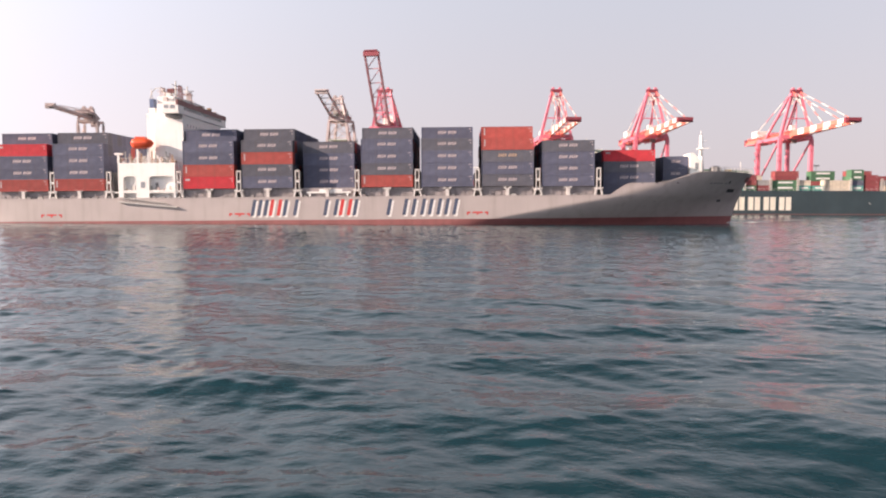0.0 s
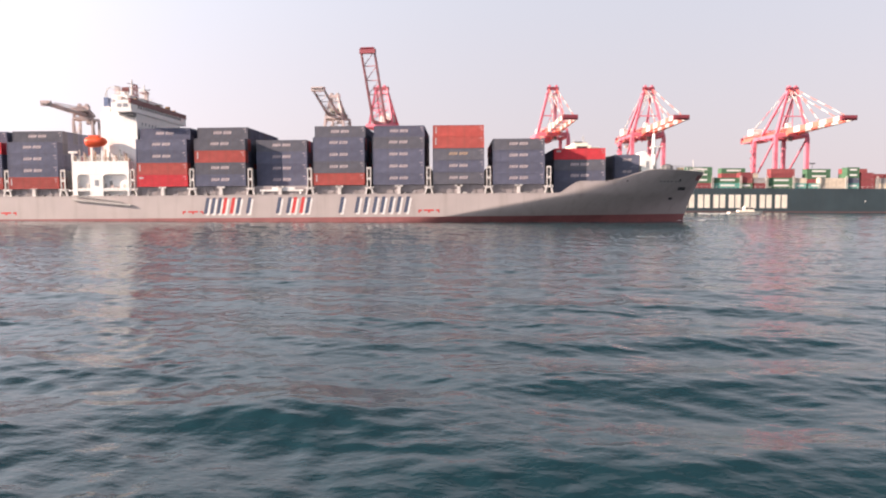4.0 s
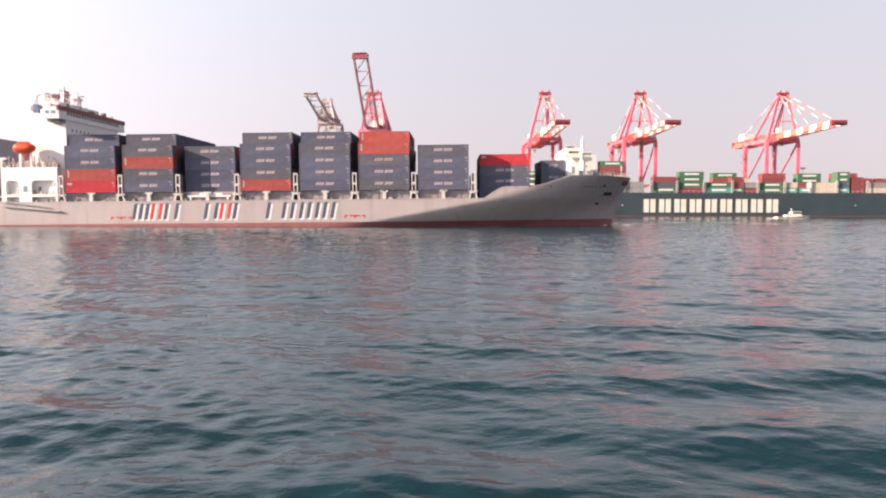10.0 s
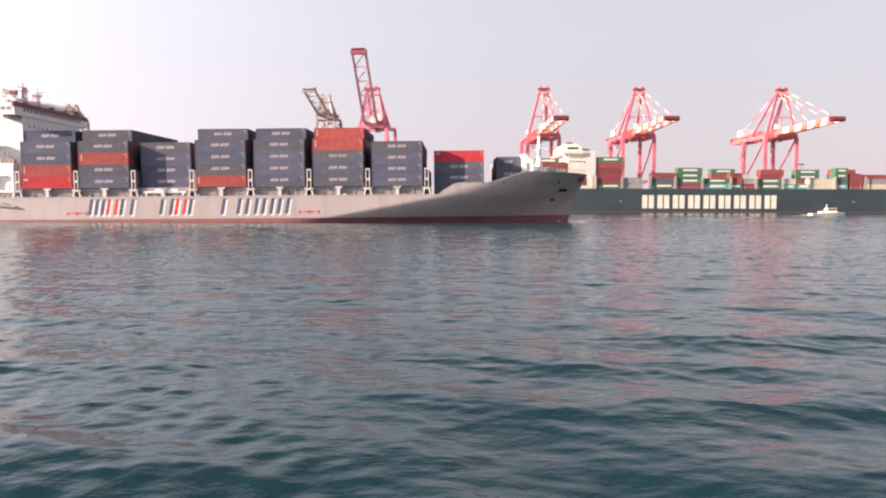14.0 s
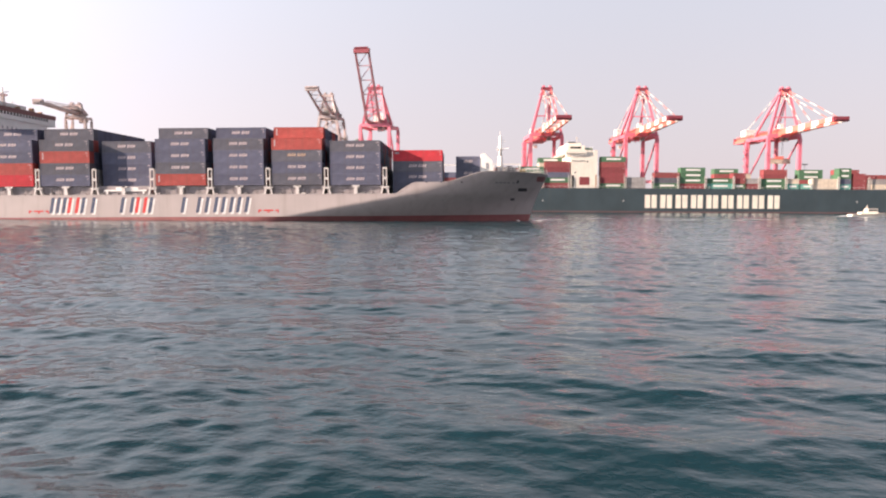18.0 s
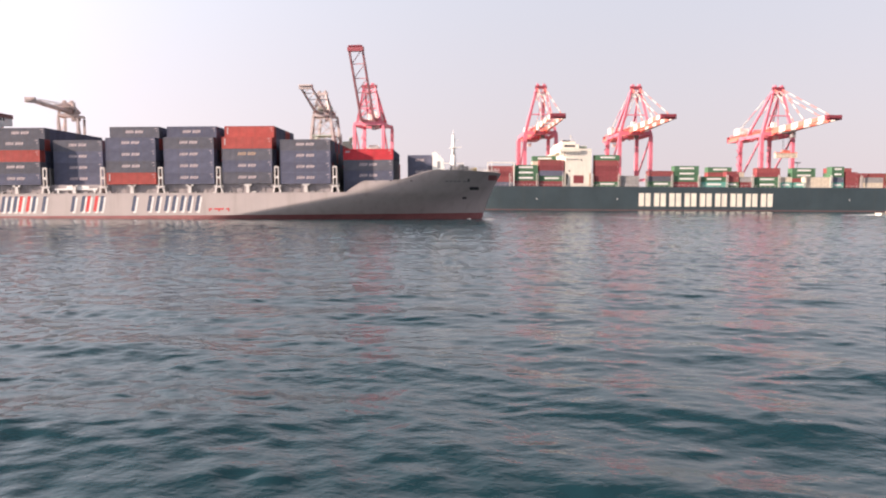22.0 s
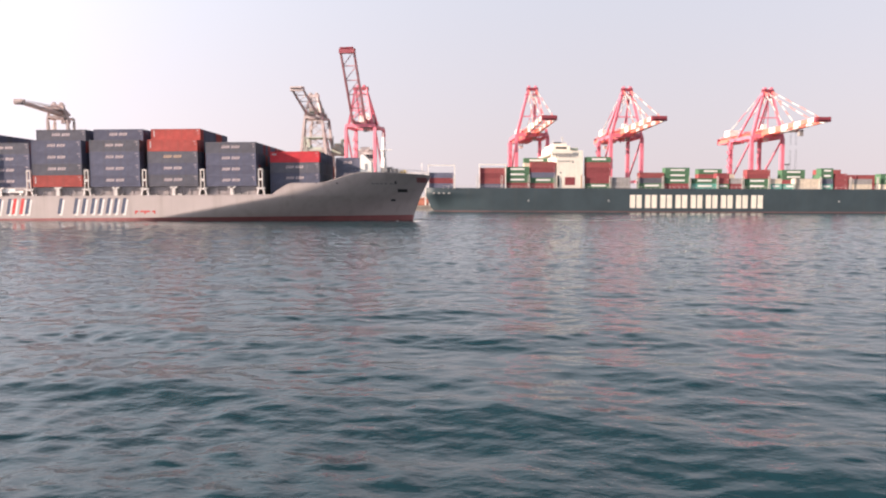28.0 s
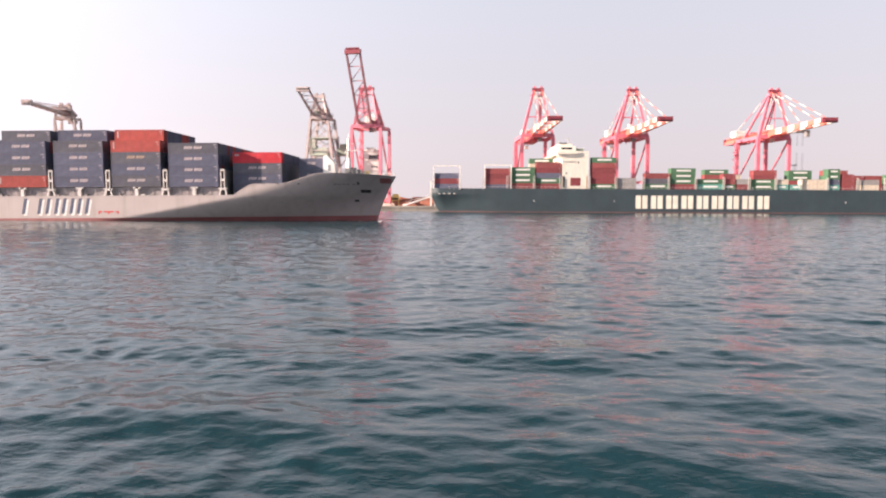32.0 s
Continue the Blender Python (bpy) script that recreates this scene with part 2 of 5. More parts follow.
# ---------------------------------------------------------------- mesh helpers
def box(bm, x0, x1, y0, y1, z0, z1, mi=0):
    v = [bm.verts.new(p) for p in ((x0, y0, z0), (x1, y0, z0), (x1, y1, z0), (x0, y1, z0), (x0, y0, z1), (x1, y0, z1), (x1, y1, z1), (x0, y1, z1))]
    for q in ((0, 3, 2, 1), (4, 5, 6, 7), (0, 1, 5, 4), (1, 2, 6, 5), (2, 3, 7, 6), (3, 0, 4, 7)):
        bm.faces.new([v[i] for i in q]).material_index = mi


def beam(bm, p, q, w, h=None, taper=1.0, mi=0):
    """A box girder from p to q, w wide and h deep."""
    h = h or w
    p, q = Vector(p), Vector(q)
    d = (q - p).normalized()
    side = d.cross(Vector((0, 0, 1)))
    side = side.normalized() if side.length > 1e-4 else Vector((1, 0, 0))
    up = side.cross(d).normalized()
    rings = []
    for c, k in ((p, 1.0), (q, taper)):
        rings.append([bm.verts.new(c + side * (sx * w * k / 2) + up * (sz * h * k / 2)) for sx, sz in ((-1, -1), (1, -1), (1, 1), (-1, 1))])
    a, b = rings
    for i in range(4):
        bm.faces.new((a[i], a[(i + 1) % 4], b[(i + 1) % 4], b[i])).material_index = mi
    bm.faces.new(a[::-1]).material_index = mi
    bm.faces.new(b).material_index = mi


def tube(bm, p, q, r, n=8, r2=None, mi=0):
    r2 = r if r2 is None else r2
    p, q = Vector(p), Vector(q)
    d = (q - p).normalized()
    side = d.cross(Vector((0, 0, 1)))
    side = side.normalized() if side.length > 1e-4 else Vector((1, 0, 0))
    up = side.cross(d)
    a = [bm.verts.new(p + (side * math.cos(2 * math.pi * i / n) + up * math.sin(2 * math.pi * i / n)) * r) for i in range(n)]
    b = [bm.verts.new(q + (side * math.cos(2 * math.pi * i / n) + up * math.sin(2 * math.pi * i / n)) * r2) for i in range(n)]
    for i in range(n):
        f = bm.faces.new((a[i], a[(i + 1) % n], b[(i + 1) % n], b[i]))
        f.smooth, f.material_index = True, mi
    bm.faces.new(a[::-1]).material_index = mi
    bm.faces.new(b).material_index = mi


def to_mesh(name, bm, *mats):
    bmesh.ops.recalc_face_normals(bm, faces=bm.faces[:])
    me = bpy.data.meshes.new(name)
    bm.to_mesh(me)
    bm.free()
    for m in mats:
        me.materials.append(m)
    return me


def part(name, bm, material, parent, label="", m=None):
    """Links a bmesh as one mesh object under a thing or part."""
    mats = material if isinstance(material, (list, tuple)) else (material,)
    ob = new(name, to_mesh(name, bm, *mats))
    ob.parent = parent
    if m is not None:
        ob.matrix_basis = m
    if label:
        ob["label"] = label
    return ob


def share(name, mesh, parent, m=None, label=""):
    ob = new(name, mesh)
    ob.parent = parent
    if m is not None:
        ob.matrix_basis = m
    if label:
        ob["label"] = label
    return ob


def boxes(name, rows, material, parent, label=""):
    bm = bmesh.new()
    for r in rows:
        box(bm, *r)
    return part(name, bm, material, parent, label)


def beams(name, rows, material, parent, label=""):
    bm = bmesh.new()
    for r in rows:
        beam(bm, *r)
    return part(name, bm, material, parent, label)


# ---------------------------------------------------------------- water, quay and land
def graded(fine0, fine1, step, mid0, mid1, mid_step, far0, far1):
    """Places along one side of the sheet: finest near the eye, coarser over the basin, coarse beyond."""
    def go(x, mid, far, sign):
        s, out = step, []
        while abs(x - far) > 1e-6:
            inside = (mid - x) * sign > 0
            s = min(s * 1.02, mid_step) if inside else s * 1.25
            x = min(x + s, far) if sign > 0 else max(x - s, far)
            out.append(x)
        return out
    return np.array(go(fine0, mid0, far0, -1)[::-1] + list(np.arange(fine0, fine1 + step / 2, step)) + go(fine1, mid1, far1, 1))


WAVE_DRIFT = (0.50, -0.77)     # metres a second


def sea():
    xs = graded(-36, 32, 0.18, -265, 235, 1.25, -4000, 4000)
    ys = graded(8, 80, 0.16, -10, 410, 0.45, -1500, 4500)
    X0, Y0 = (a.astype(np.float32) for a in np.meshgrid(xs, ys))
    X, Y = X0.copy(), Y0.copy()
    dx, dy = np.gradient(xs)[None, :].astype(np.float32), np.gradient(ys)[:, None].astype(np.float32)
    rng = np.random.RandomState(7)
    Z = np.zeros_like(X)
    short_gain = np.clip(0.62 + (Y0 - 35) / 80, 0.62, 1.7)      # short waves lowered near the eye, fitted to its view
    long_sea = np.clip(1.5 - (Y0 - 18) / 45, 0.55, 1.5)  # long waves lowered with distance from the eye, fitted to the same view
    for i in range(170):
        lam = 0.45 * (9.0 / 0.45) ** rng.rand()
        ang = radians(257) + rng.randn() * (0.95 if lam < 1.8 else 0.5)
        steep = 0.0145 if lam < 1.8 else (0.0085 if lam < 3.6 else 0.0105)
        k = 2 * math.pi / lam
        amp = steep / k * (0.5 + rng.rand())
        ph = k * (X0 * math.cos(ang) + Y0 * math.sin(ang)) + rng.rand() * 6.283
        fine = np.minimum(lam / (dx * abs(math.cos(ang)) + 1e-6), lam / (dy * abs(math.sin(ang)) + 1e-6))
        amp = amp * np.clip((fine - 2.2) / 2.0, 0, 1)
        if lam < 4.0:
            amp = amp * (short_gain if lam > 1.2 else np.maximum(short_gain, 0.75))
        else:
            amp = amp * long_sea
        Z += amp * np.sin(ph)
        swing = 1.4 * amp * np.cos(ph)
        X += math.cos(ang) * swing
        Y += math.sin(ang) * swing
    # cross chop thrown back from shore; strip along the drift, kept left in view
    strip = X0 * 0.838 + Y0 * 0.546
    strip = np.clip((13 - strip) / 8, 0, 1) * np.clip((strip + 30) / 15, 0, 1)
    for i in range(26):
        lam = 0.62 + 0.75 * rng.rand()
        ang = rng.randn() * 0.30 + 0.1
        k = 2 * math.pi / lam
        ph = k * (X0 * math.cos(ang) + Y0 * math.sin(ang)) + rng.rand() * 6.283
        Z += strip * 0.017 / k * np.clip((lam / np.maximum(dx, dy) - 2.2) / 2.0, 0, 1) * np.sin(ph)
    nx, ny = len(xs), len(ys)
    verts = np.stack([X, Y, Z], -1).reshape(-1, 3)
    i = np.arange(nx * ny).reshape(ny, nx)
    quads = np.stack([i[:-1, :-1], i[:-1, 1:], i[1:, 1:], i[1:, :-1]], -1).reshape(-1, 4)
    me = bpy.data.meshes.new("water")
    me.vertices.add(len(verts))
    me.vertices.foreach_set("co", verts.ravel())
    me.loops.add(quads.size)
    me.loops.foreach_set("vertex_index", quads.ravel())
    me.polygons.add(len(quads))
    me.polygons.foreach_set("loop_start", np.arange(0, quads.size, 4))
    me.polygons.foreach_set("use_smooth", np.ones(len(quads), bool))
    me.update()
    me.materials.append(SEA)
    ob = new("water", me)
    return tagged(ob, "grey-green rippled harbour water with low choppy waves", "water", kind="structure")


water = sea()

QUAY_Y, QUAY_Z = 411.0, 2.6
bm = bmesh.new()
box(bm, -900, 900, QUAY_Y, QUAY_Y + 60, -6, QUAY_Z)
box(bm, -900, 900, QUAY_Y - 0.4, QUAY_Y - 0.003, QUAY_Z - 0.9, QUAY_Z + 0.25)
quay = tagged(new("quay", to_mesh("quay", bm, CONCRETE)), "grey concrete container quay along the harbour water", "quay", kind="structure")
bm = bmesh.new()
box(bm, -4000, 4000, QUAY_Y + 60.003, 4500, -6, QUAY_Z - 0.05)
ground = tagged(new("ground", to_mesh("ground", bm, LAND)), "flat brown-grey terminal yard behind the quay", "ground", kind="structure")


# ---------------------------------------------------------------- shipping containers
def container_meshes(length, height):
    """Corrugated walls, frame and door end; the long side faces -y, the doors +x; base at z = 0, near lower corner at the origin."""
    w = 2.42
    bm = bmesh.new()
    pitch, depth = 0.30, 0.036
    n = int((length - 0.3) / pitch)
    x0, p = 0.15, (length - 0.3) / n
    for face in (0, 1):
        prof = []
        for i in range(n):
            a = x0 + i * p
            prof += [(a, 0.0), (a + p * 0.35, 0.0), (a + p * 0.5, depth), (a + p * 0.85, depth)]
        prof.append((x0 + n * p, 0.0))
        low, high = [], []
        for x, d in prof:
            y = d + 0.03 if face == 0 else w - 0.03 - d
            low.append(bm.verts.new((x, y, 0.16)))
            high.append(bm.verts.new((x, y, height - 0.1)))
        for i in range(len(prof) - 1):
            bm.faces.new((low[i], low[i + 1], high[i + 1], high[i]))
    box(bm, 0.12, length - 0.12, 0.05, w - 0.05, height - 0.12, height - 0.05)
    box(bm, 0.10, 0.16, 0.1, w - 0.1, 0.16, height - 0.1)
    wall = bm
    fr = bmesh.new()
    for x in (0, length - 0.16):
        for y in (0, w - 0.16):
            box(fr, x, x + 0.16, y, y + 0.16, 0, height)
    for z0, z1 in ((0.0, 0.16), (height - 0.12, height - 0.005)):
        for y in (0.004, w - 0.124):
            box(fr, 0.16, length - 0.16, y, y + 0.12, z0, z1)
        for x in (0.004, length - 0.124):
            box(fr, x, x + 0.12, 0.16, w - 0.16, z0, z1)
    dr = bmesh.new()
    box(dr, length - 0.1, length - 0.05, 0.17, w / 2 - 0.01, 0.17, height - 0.13)
    box(dr, length - 0.1, length - 0.05, w / 2 + 0.01, w - 0.17, 0.17, height - 0.13)
    for y in (0.5, 0.95, 1.47, 1.92):
        tube(dr, (length - 0.03, y, 0.2), (length - 0.03, y, height - 0.15), 0.02, 5)
    return wall, fr, dr


_box_cache = {}
_mark_cache = {}


def mark_mesh(kind, length, height):
    key = (kind, round(length, 1), round(height, 2))
    if key not in _mark_cache:
        bm = bmesh.new()
        y0, y1 = 0.004, 0.026
        mat = MARK_PALE
        if kind[:4] == "word":
            # one unreadable slanted word as bars
            mat = MARK_ORANGE if "orange" in kind else MARK_PALE
            zc = height * 0.56
            a, b = (0.315, 0.475) if kind.endswith("first") else (0.51, 0.67)
            x, nb = a * length, 4
            wd = (b - a) * length / nb
            for k in range(nb):
                hh = 0.31 if k % 2 else 0.36
                gap = 0.74 if k < nb - 1 else 0.9
                v = [bm.verts.new(p) for p in ((x, y0, zc - hh), (x + wd * gap, y0, zc - hh), (x + wd * gap + 0.22, y0, zc + hh), (x + 0.22, y0, zc + hh))]
                u = [bm.verts.new((p.co.x, y1, p.co.z)) for p in v]
                bm.faces.new(v)
                for i in range(4):
                    bm.faces.new((v[i], v[(i + 1) % 4], u[(i + 1) % 4], u[i]))
                x += wd
        elif kind == "number":
            box(bm, length - 1.05, length - 0.35, y0, y1, height - 0.55, height - 0.40)
        elif kind == "code":
            box(bm, length - 0.62, length - 0.40, y0, y1, height - 1.25, height - 0.98)
        elif kind == "upright":
            box(bm, 0.62, 0.92, y0, y1, height * 0.30, height * 0.86)
        elif kind == "flat":
            box(bm, 0.5, 1.6, y0, y1, height * 0.66, height * 0.82)
        elif kind == "band":
            box(bm, length * 0.22, length * 0.80, y0, y1, height * 0.40, height * 0.72)
            mat = LETTER_WHITE
        _mark_cache[key] = to_mesh("marking", bm, mat)
    return _mark_cache[key]


def container(colour, length=12.19, height=2.8, marks=(), m=None, label="", group="", full=True):
    key = (colour, length, height)
    if key not in _box_cache:
        a, b, c = container_meshes(length, height)
        _box_cache[key] = [to_mesh(nm, g, BOX[colour]) for nm, g in (("corrugated_wall", a), ("frame", b), ("door", c))]
    wall, fr, dr = _box_cache[key]
    ob = new("shipping_container")
    if m is not None:
        ob.matrix_basis = m
    share("corrugated_wall", wall, ob)
    share("frame", fr, ob)
    if full:
        share("door", dr, ob, label="double doors with locking bars")
    for k in [w for k in marks for w in ((k + "_first", k + "_second") if k[:4] == "word" else ("number", "code") if k == "number" else (k,))]:
        share("marking", mark_mesh(k, length, height), ob, label="plain pale marking bars" if k != "band" else "white marking bar")
    return tagged(ob, label, "shipping container", group)


# ---------------------------------------------------------------- the ship that backs away
SHIP_ROWS = [4.0 * i for i in range(9)]


def ship_pose(t):
    """Origin: fore end of the gap abaft the sixth forward bay, on the side nearest the eye; x forward, y across, z up."""
    k = (t - 16) / 16
    x = -35.606 - 43.083 * k - 0.196 * k * k - 0.039 * k ** 3
    y = 177.001 + 4.519 * k - 0.368 * k * k
    return pose(x, y, -0.18 - 0.35 * k, 0, -0.58, -(1.254 + 0.4628 * k))


afloat = []          # things stowed on the ship, with their places on it
ship = new("container_ship")
tagged(ship, "pale grey container ship with red boot topping, loaded with stacked containers", "container ship")
BEAM, DECK = 32.2, 6.65
STERN, BOOT = -158.0, 1.3


def smooth(a, b, x):
    k = min(1.0, max(0.0, (x - a) / (b - a)))
    return k * k * (3 - 2 * k)


def sheer(s):
    """Height of the hull's upper edge along the ship."""
    return DECK + 2.75 * min(1.0, max(0.0, (s - 30.6) / 3.6)) + 2.6 * smooth(41, 52.5, s) - 0.4 * smooth(55, 69, s)


def stem(z):
    return 63.8 + 0.26 * z + 0.0145 * z * z if z >= 0 else 63.8 + 0.2 * z


def half(s, z):
    """Half the hull's breadth at s and height z."""
    start = 2.6 + 5.4 * max(-3.0, z - 1.4) if z < 6.5 else 30.1 + 3.0 * (z - 6.5)
    end = stem(z)
    b = BEAM / 2
    if s > start:
        u = min(1.0, (s - start) / (end - start))
        n = 1.28 + 0.10 * max(0, z)
        b *= max(0.0, 1 - u ** n) ** (0.92 - 0.012 * max(0.0, z) - 0.024 * max(0.0, z - 4.5))
        if u < 1:
            b = max(b, 0.28)
    aft = -112.0 + 2.0 * z
    if s < aft:
        u = (aft - s) / (aft - STERN + 6)
        b *= max(0.08, 1 - (0.75 - 0.09 * min(z, 7)) * u * u)
    if z < -4:
        b *= 0.96
    return b


def hull_sheet(z_of, levels, name, material, label=""):
    """Both sides of the hull between two heights, lofted along the ship."""
    n = 170
    bm = bmesh.new()
    for side in (-1, 1):
        grid = []
        for i in range(n + 1):
            k = i / n
            k = k * 1.75 if k < 0.4 else 0.7 + (k - 0.4) * 0.5      # closer together towards the bow
            row = []
            for j in range(levels + 1):
                zz = z_of(STERN + (69.5 - STERN) * k, j / levels)
                s = STERN + (stem(zz) - STERN) * k
                zz = z_of(s, j / levels)
                s = STERN + (stem(zz) - STERN) * k
                row.append(bm.verts.new((s, BEAM / 2 + side * half(s, zz) if i < n else BEAM / 2 + side * 0.25, zz)))
            grid.append(row)
        for i in range(n):
            for j in range(levels):
                q = (grid[i][j], grid[i + 1][j], grid[i + 1][j + 1], grid[i][j + 1])
                bm.faces.new(q if side < 0 else q[::-1]).smooth = True
        ends = grid[0], grid[n]
        if side < 0:
            keep = ends
        else:
            for a, b in zip(keep, ends):
                for j in range(levels):
                    bm.faces.new((a[j], b[j], b[j + 1], a[j + 1])).smooth = True
    return part(name, bm, material, ship, label)


hull_sheet(lambda s, k: BOOT + (sheer(s) - BOOT) * k, 22, "hull", HULL_GREY, "pale grey painted hull plating")
hull_sheet(lambda s, k: -5 + (BOOT + 5) * k, 6, "boot_topping", HULL_RED, "dull red painted band at the waterline")

# main deck and forecastle deck
bm = bmesh.new()
n = 60
prev = None
for i in range(n + 1):
    s = STERN + (67.2 - STERN) * i / n
    z = sheer(s) - (0.05 if s < 29 else 1.0)
    b = half(s, z) - 0.15
    cur = (bm.verts.new((s, BEAM / 2 - b, z)), bm.verts.new((s, BEAM / 2 + b, z)))
    if prev:
        bm.faces.new((prev[0], cur[0], cur[1], prev[1]))
    prev = cur
part("deck", bm, DECK_GREEN, ship)
# gunwale rail plate along the sheer
bm = bmesh.new()
for side in (-1, 1):
    prev = None
    for i in range(181):
        s = STERN + (67.6 - STERN) * i / 180
        z = sheer(s)
        b = half(s, z)
        c = BEAM / 2 + side * b
        cur = [bm.verts.new((s, c - side * 0.3, z - 0.04)), bm.verts.new((s, c + side * 0.05, z - 0.04)), bm.verts.new((s, c + side * 0.05, z + 0.12)), bm.verts.new((s, c - side * 0.3, z + 0.12))]
        if prev:
            for j in range(4):
                bm.faces.new((prev[j], prev[(j + 1) % 4], cur[(j + 1) % 4], cur[j]))
        prev = cur
part("gunwale", bm, HULL_GREY, ship)


def side_plate(name, x0, x1, z0, z1, slant, material, label, y=-0.03, depth=0.028):
    """A slanted plate painted on the flat of the side."""
    bm = bmesh.new()
    v = [bm.verts.new(p) for p in ((x0, y, z0), (x1, y, z0), (x1 + slant, y, z1), (x0 + slant, y, z1))]
    u = [bm.verts.new((p.co.x, y + depth, p.co.z)) for p in v]
    bm.faces.new(v)
    for i in range(4):
        bm.faces.new((v[i], v[(i + 1) % 4], u[(i + 1) % 4], u[i]))
    return part(name, bm, material, ship, label)


# the owner's mark as plain slanted bars in its colours
for x0, x1, mat in ((-54.9, -51.1, LETTER_BLUE), (-50.6, -47.9, LETTER_RED), (-47.3, -44.0, LETTER_BLUE), (-37.6, -34.4, LETTER_BLUE),
                    (-33.9, -31.2, LETTER_RED), (-30.6, -29.6, LETTER_BLUE), (-22.6, -20.1, LETTER_BLUE), (-18.8, -17.7, LETTER_BLUE),
                    (-16.8, -13.8, LETTER_BLUE), (-12.8, -10.0, LETTER_BLUE), (-9.0, -6.2, LETTER_BLUE)):
    z0, z1, sl = 2.35, 6.15, 0.75
    w = 0.80
    for a in ((x0, (x0 + x1 - w) / 2, x1 - w) if x1 - x0 > 3.5 else (x0, x1 - w) if x1 - x0 > 2.55 else (x0,)):
        side_plate("mark_shadow", a + 0.42, a + w + 0.45, z0 - 0.42, z1 - 0.35, sl, LETTER_WHITE, "white shadow of a slanted bar", y=-0.018, depth=0.016)
        side_plate("mark_bar", a, a + w, z0, z1, sl, mat, "plain slanted painted bar")
# tug marks: a short red beam with two dropped ends
for c in (-102.8, -57.5, -1.0):
    for x0, x1, z0, z1 in ((c - 2.5, c - 1.7, 2.65, 3.0), (c - 2.5, c - 2.2, 2.25, 2.7), (c - 1.2, c + 1.2, 2.65, 3.0), (c - 0.2, c + 0.2, 2.25, 2.7), (c + 1.7, c + 2.5, 2.65, 3.0), (c + 2.2, c + 2.5, 2.25, 2.7)):
        side_plate("tug_mark", x0, x1, z0, z1, 0, LETTER_RED, "small red tug mark")

# containers: bay start, tier height, base, first row, colours of the outer column, colour of the inner top tier
BAYS = [
    (-115.6, 2.8, 8.55, 0, ("rust", "navy", "navy", "red"), "navy"),
    (-102.0, 2.8, 8.6, 0, ("rust", "navy", "navy", "navy"), "slate"),
    (-70.8, 2.83, 8.9, 0, ("red", "rust", "navy", "navy"), "navy"),
    (-56.8, 2.83, 8.9, 0, ("navy", "slate", "rust", "slate"), "slate"),
    (-42.6, 2.76, 8.9, 1, ("navy", "navy", "navy", "slate"), None),
    (-28.4, 2.83, 8.95, 0, ("rust", "slate", "navy", "navy"), "slate"),
    (-14.2, 2.83, 8.95, 0, ("navy", "navy", "navy", "slate"), "navy"),
    (0.0, 2.83, 8.95, 0, ("slate", "navy", "slate", "rust"), "rust"),
    (14.2, 2.68, 8.85, 0, ("navy", "navy", "navy", "slate"), None),
]
ROW = 2.48
NAMES = {"navy": "dark navy blue", "slate": "dull slate grey", "rust": "rust red", "red": "bright red", "brick": "dull red", "maroon": "maroon", "green": "green", "teal": "pale teal", "grey": "grey", "cream": "cream"}


def stow(colour, x, y, z, length, h, marks, full=True):
    c = container(colour, length, h - 0.03, marks, label=NAMES[colour] + " steel shipping container stacked on the ship's deck", group="containers on the departing ship", full=full)
    afloat.append((c, pose(x, y, z)))


rest = {}
rnd = random.Random(11)
for x, h, base, first, outer, top in BAYS:
    for r in range(first, 13):
        y = 0.05 + ROW * r
        tiers = 4 if (r == first or not top or (x == 0.0 and r > 9)) else 5
        for k in range(tiers):
            z = base + h * k
            if r == first:
                col = outer[k]
            elif k == 4 and (r <= 1 or x != 0.0):
                col = top if r == 1 else rnd.choice(("navy", "slate", "navy"))
            else:
                col = rnd.choice(("navy", "slate", "navy", "navy", "rust", "maroon"))
            if x == 0.0 and k == 4:
                col = "rust" if r in (1, 6, 7) else "navy"
            if r == first or (r == 1 and k == 4):
                marks = ["number"]
                if col in ("navy", "slate"):
                    marks.append("words_orange" if (x == 0.0 and k == 2) else "words")
                elif col == "rust":
                    marks.append("upright")
                else:
                    marks.append("flat")
                stow(col, x, y, z, 12.19, h, marks)
            elif k == tiers - 1 or r == first + 1:
                stow(col, x, y, z, 12.19, h, (), full=True)
            else:
                rest.setdefault(col, []).append((x + 0.05, x + 12.14, y + 0.03, y + 2.4, z + 0.02, z + h - 0.02))
for k, col in enumerate(("navy", "navy", "slate", "red")):
    for r in range(10):
        if r == 9 and k == 3:
            continue
        if r == 0 or k == 3 or r == 9:
            stow(col if r == 0 else ("rust" if r == 9 else "navy"), 29.1, 3.2 + ROW * r, 6.75 + 2.66 * k, 12.19, 2.66, ["number", "words" if col != "red" else "flat"] if r == 0 else ())
        else:
            rest.setdefault("navy", []).append((29.15, 41.2, 3.2 + ROW * r, 5.6 + ROW * r, 6.77 + 2.66 * k, 9.39 + 2.66 * k))
for k in range(2):
    for r in range(6):
        stow("slate" if r else "navy", 44.6, 8.4 + ROW * r, 10.3 + 2.9 * k, 6.06, 2.9, ["words"] if r == 0 else ())
for col, rows in rest.items():
    shapes = {}
    for x0, x1, y0, y1, z0, z1 in rows:
        size = (round(x1 - x0, 3), round(y1 - y0, 3), round(z1 - z0, 3))
        if size not in shapes:
            bm = bmesh.new()
            box(bm, 0, size[0], 0, size[1], 0, size[2])
            shapes[size] = to_mesh("inner_container", bm, BOX[col])
        share("inner_container", shapes[size], ship, pose(x0, y0, z0))

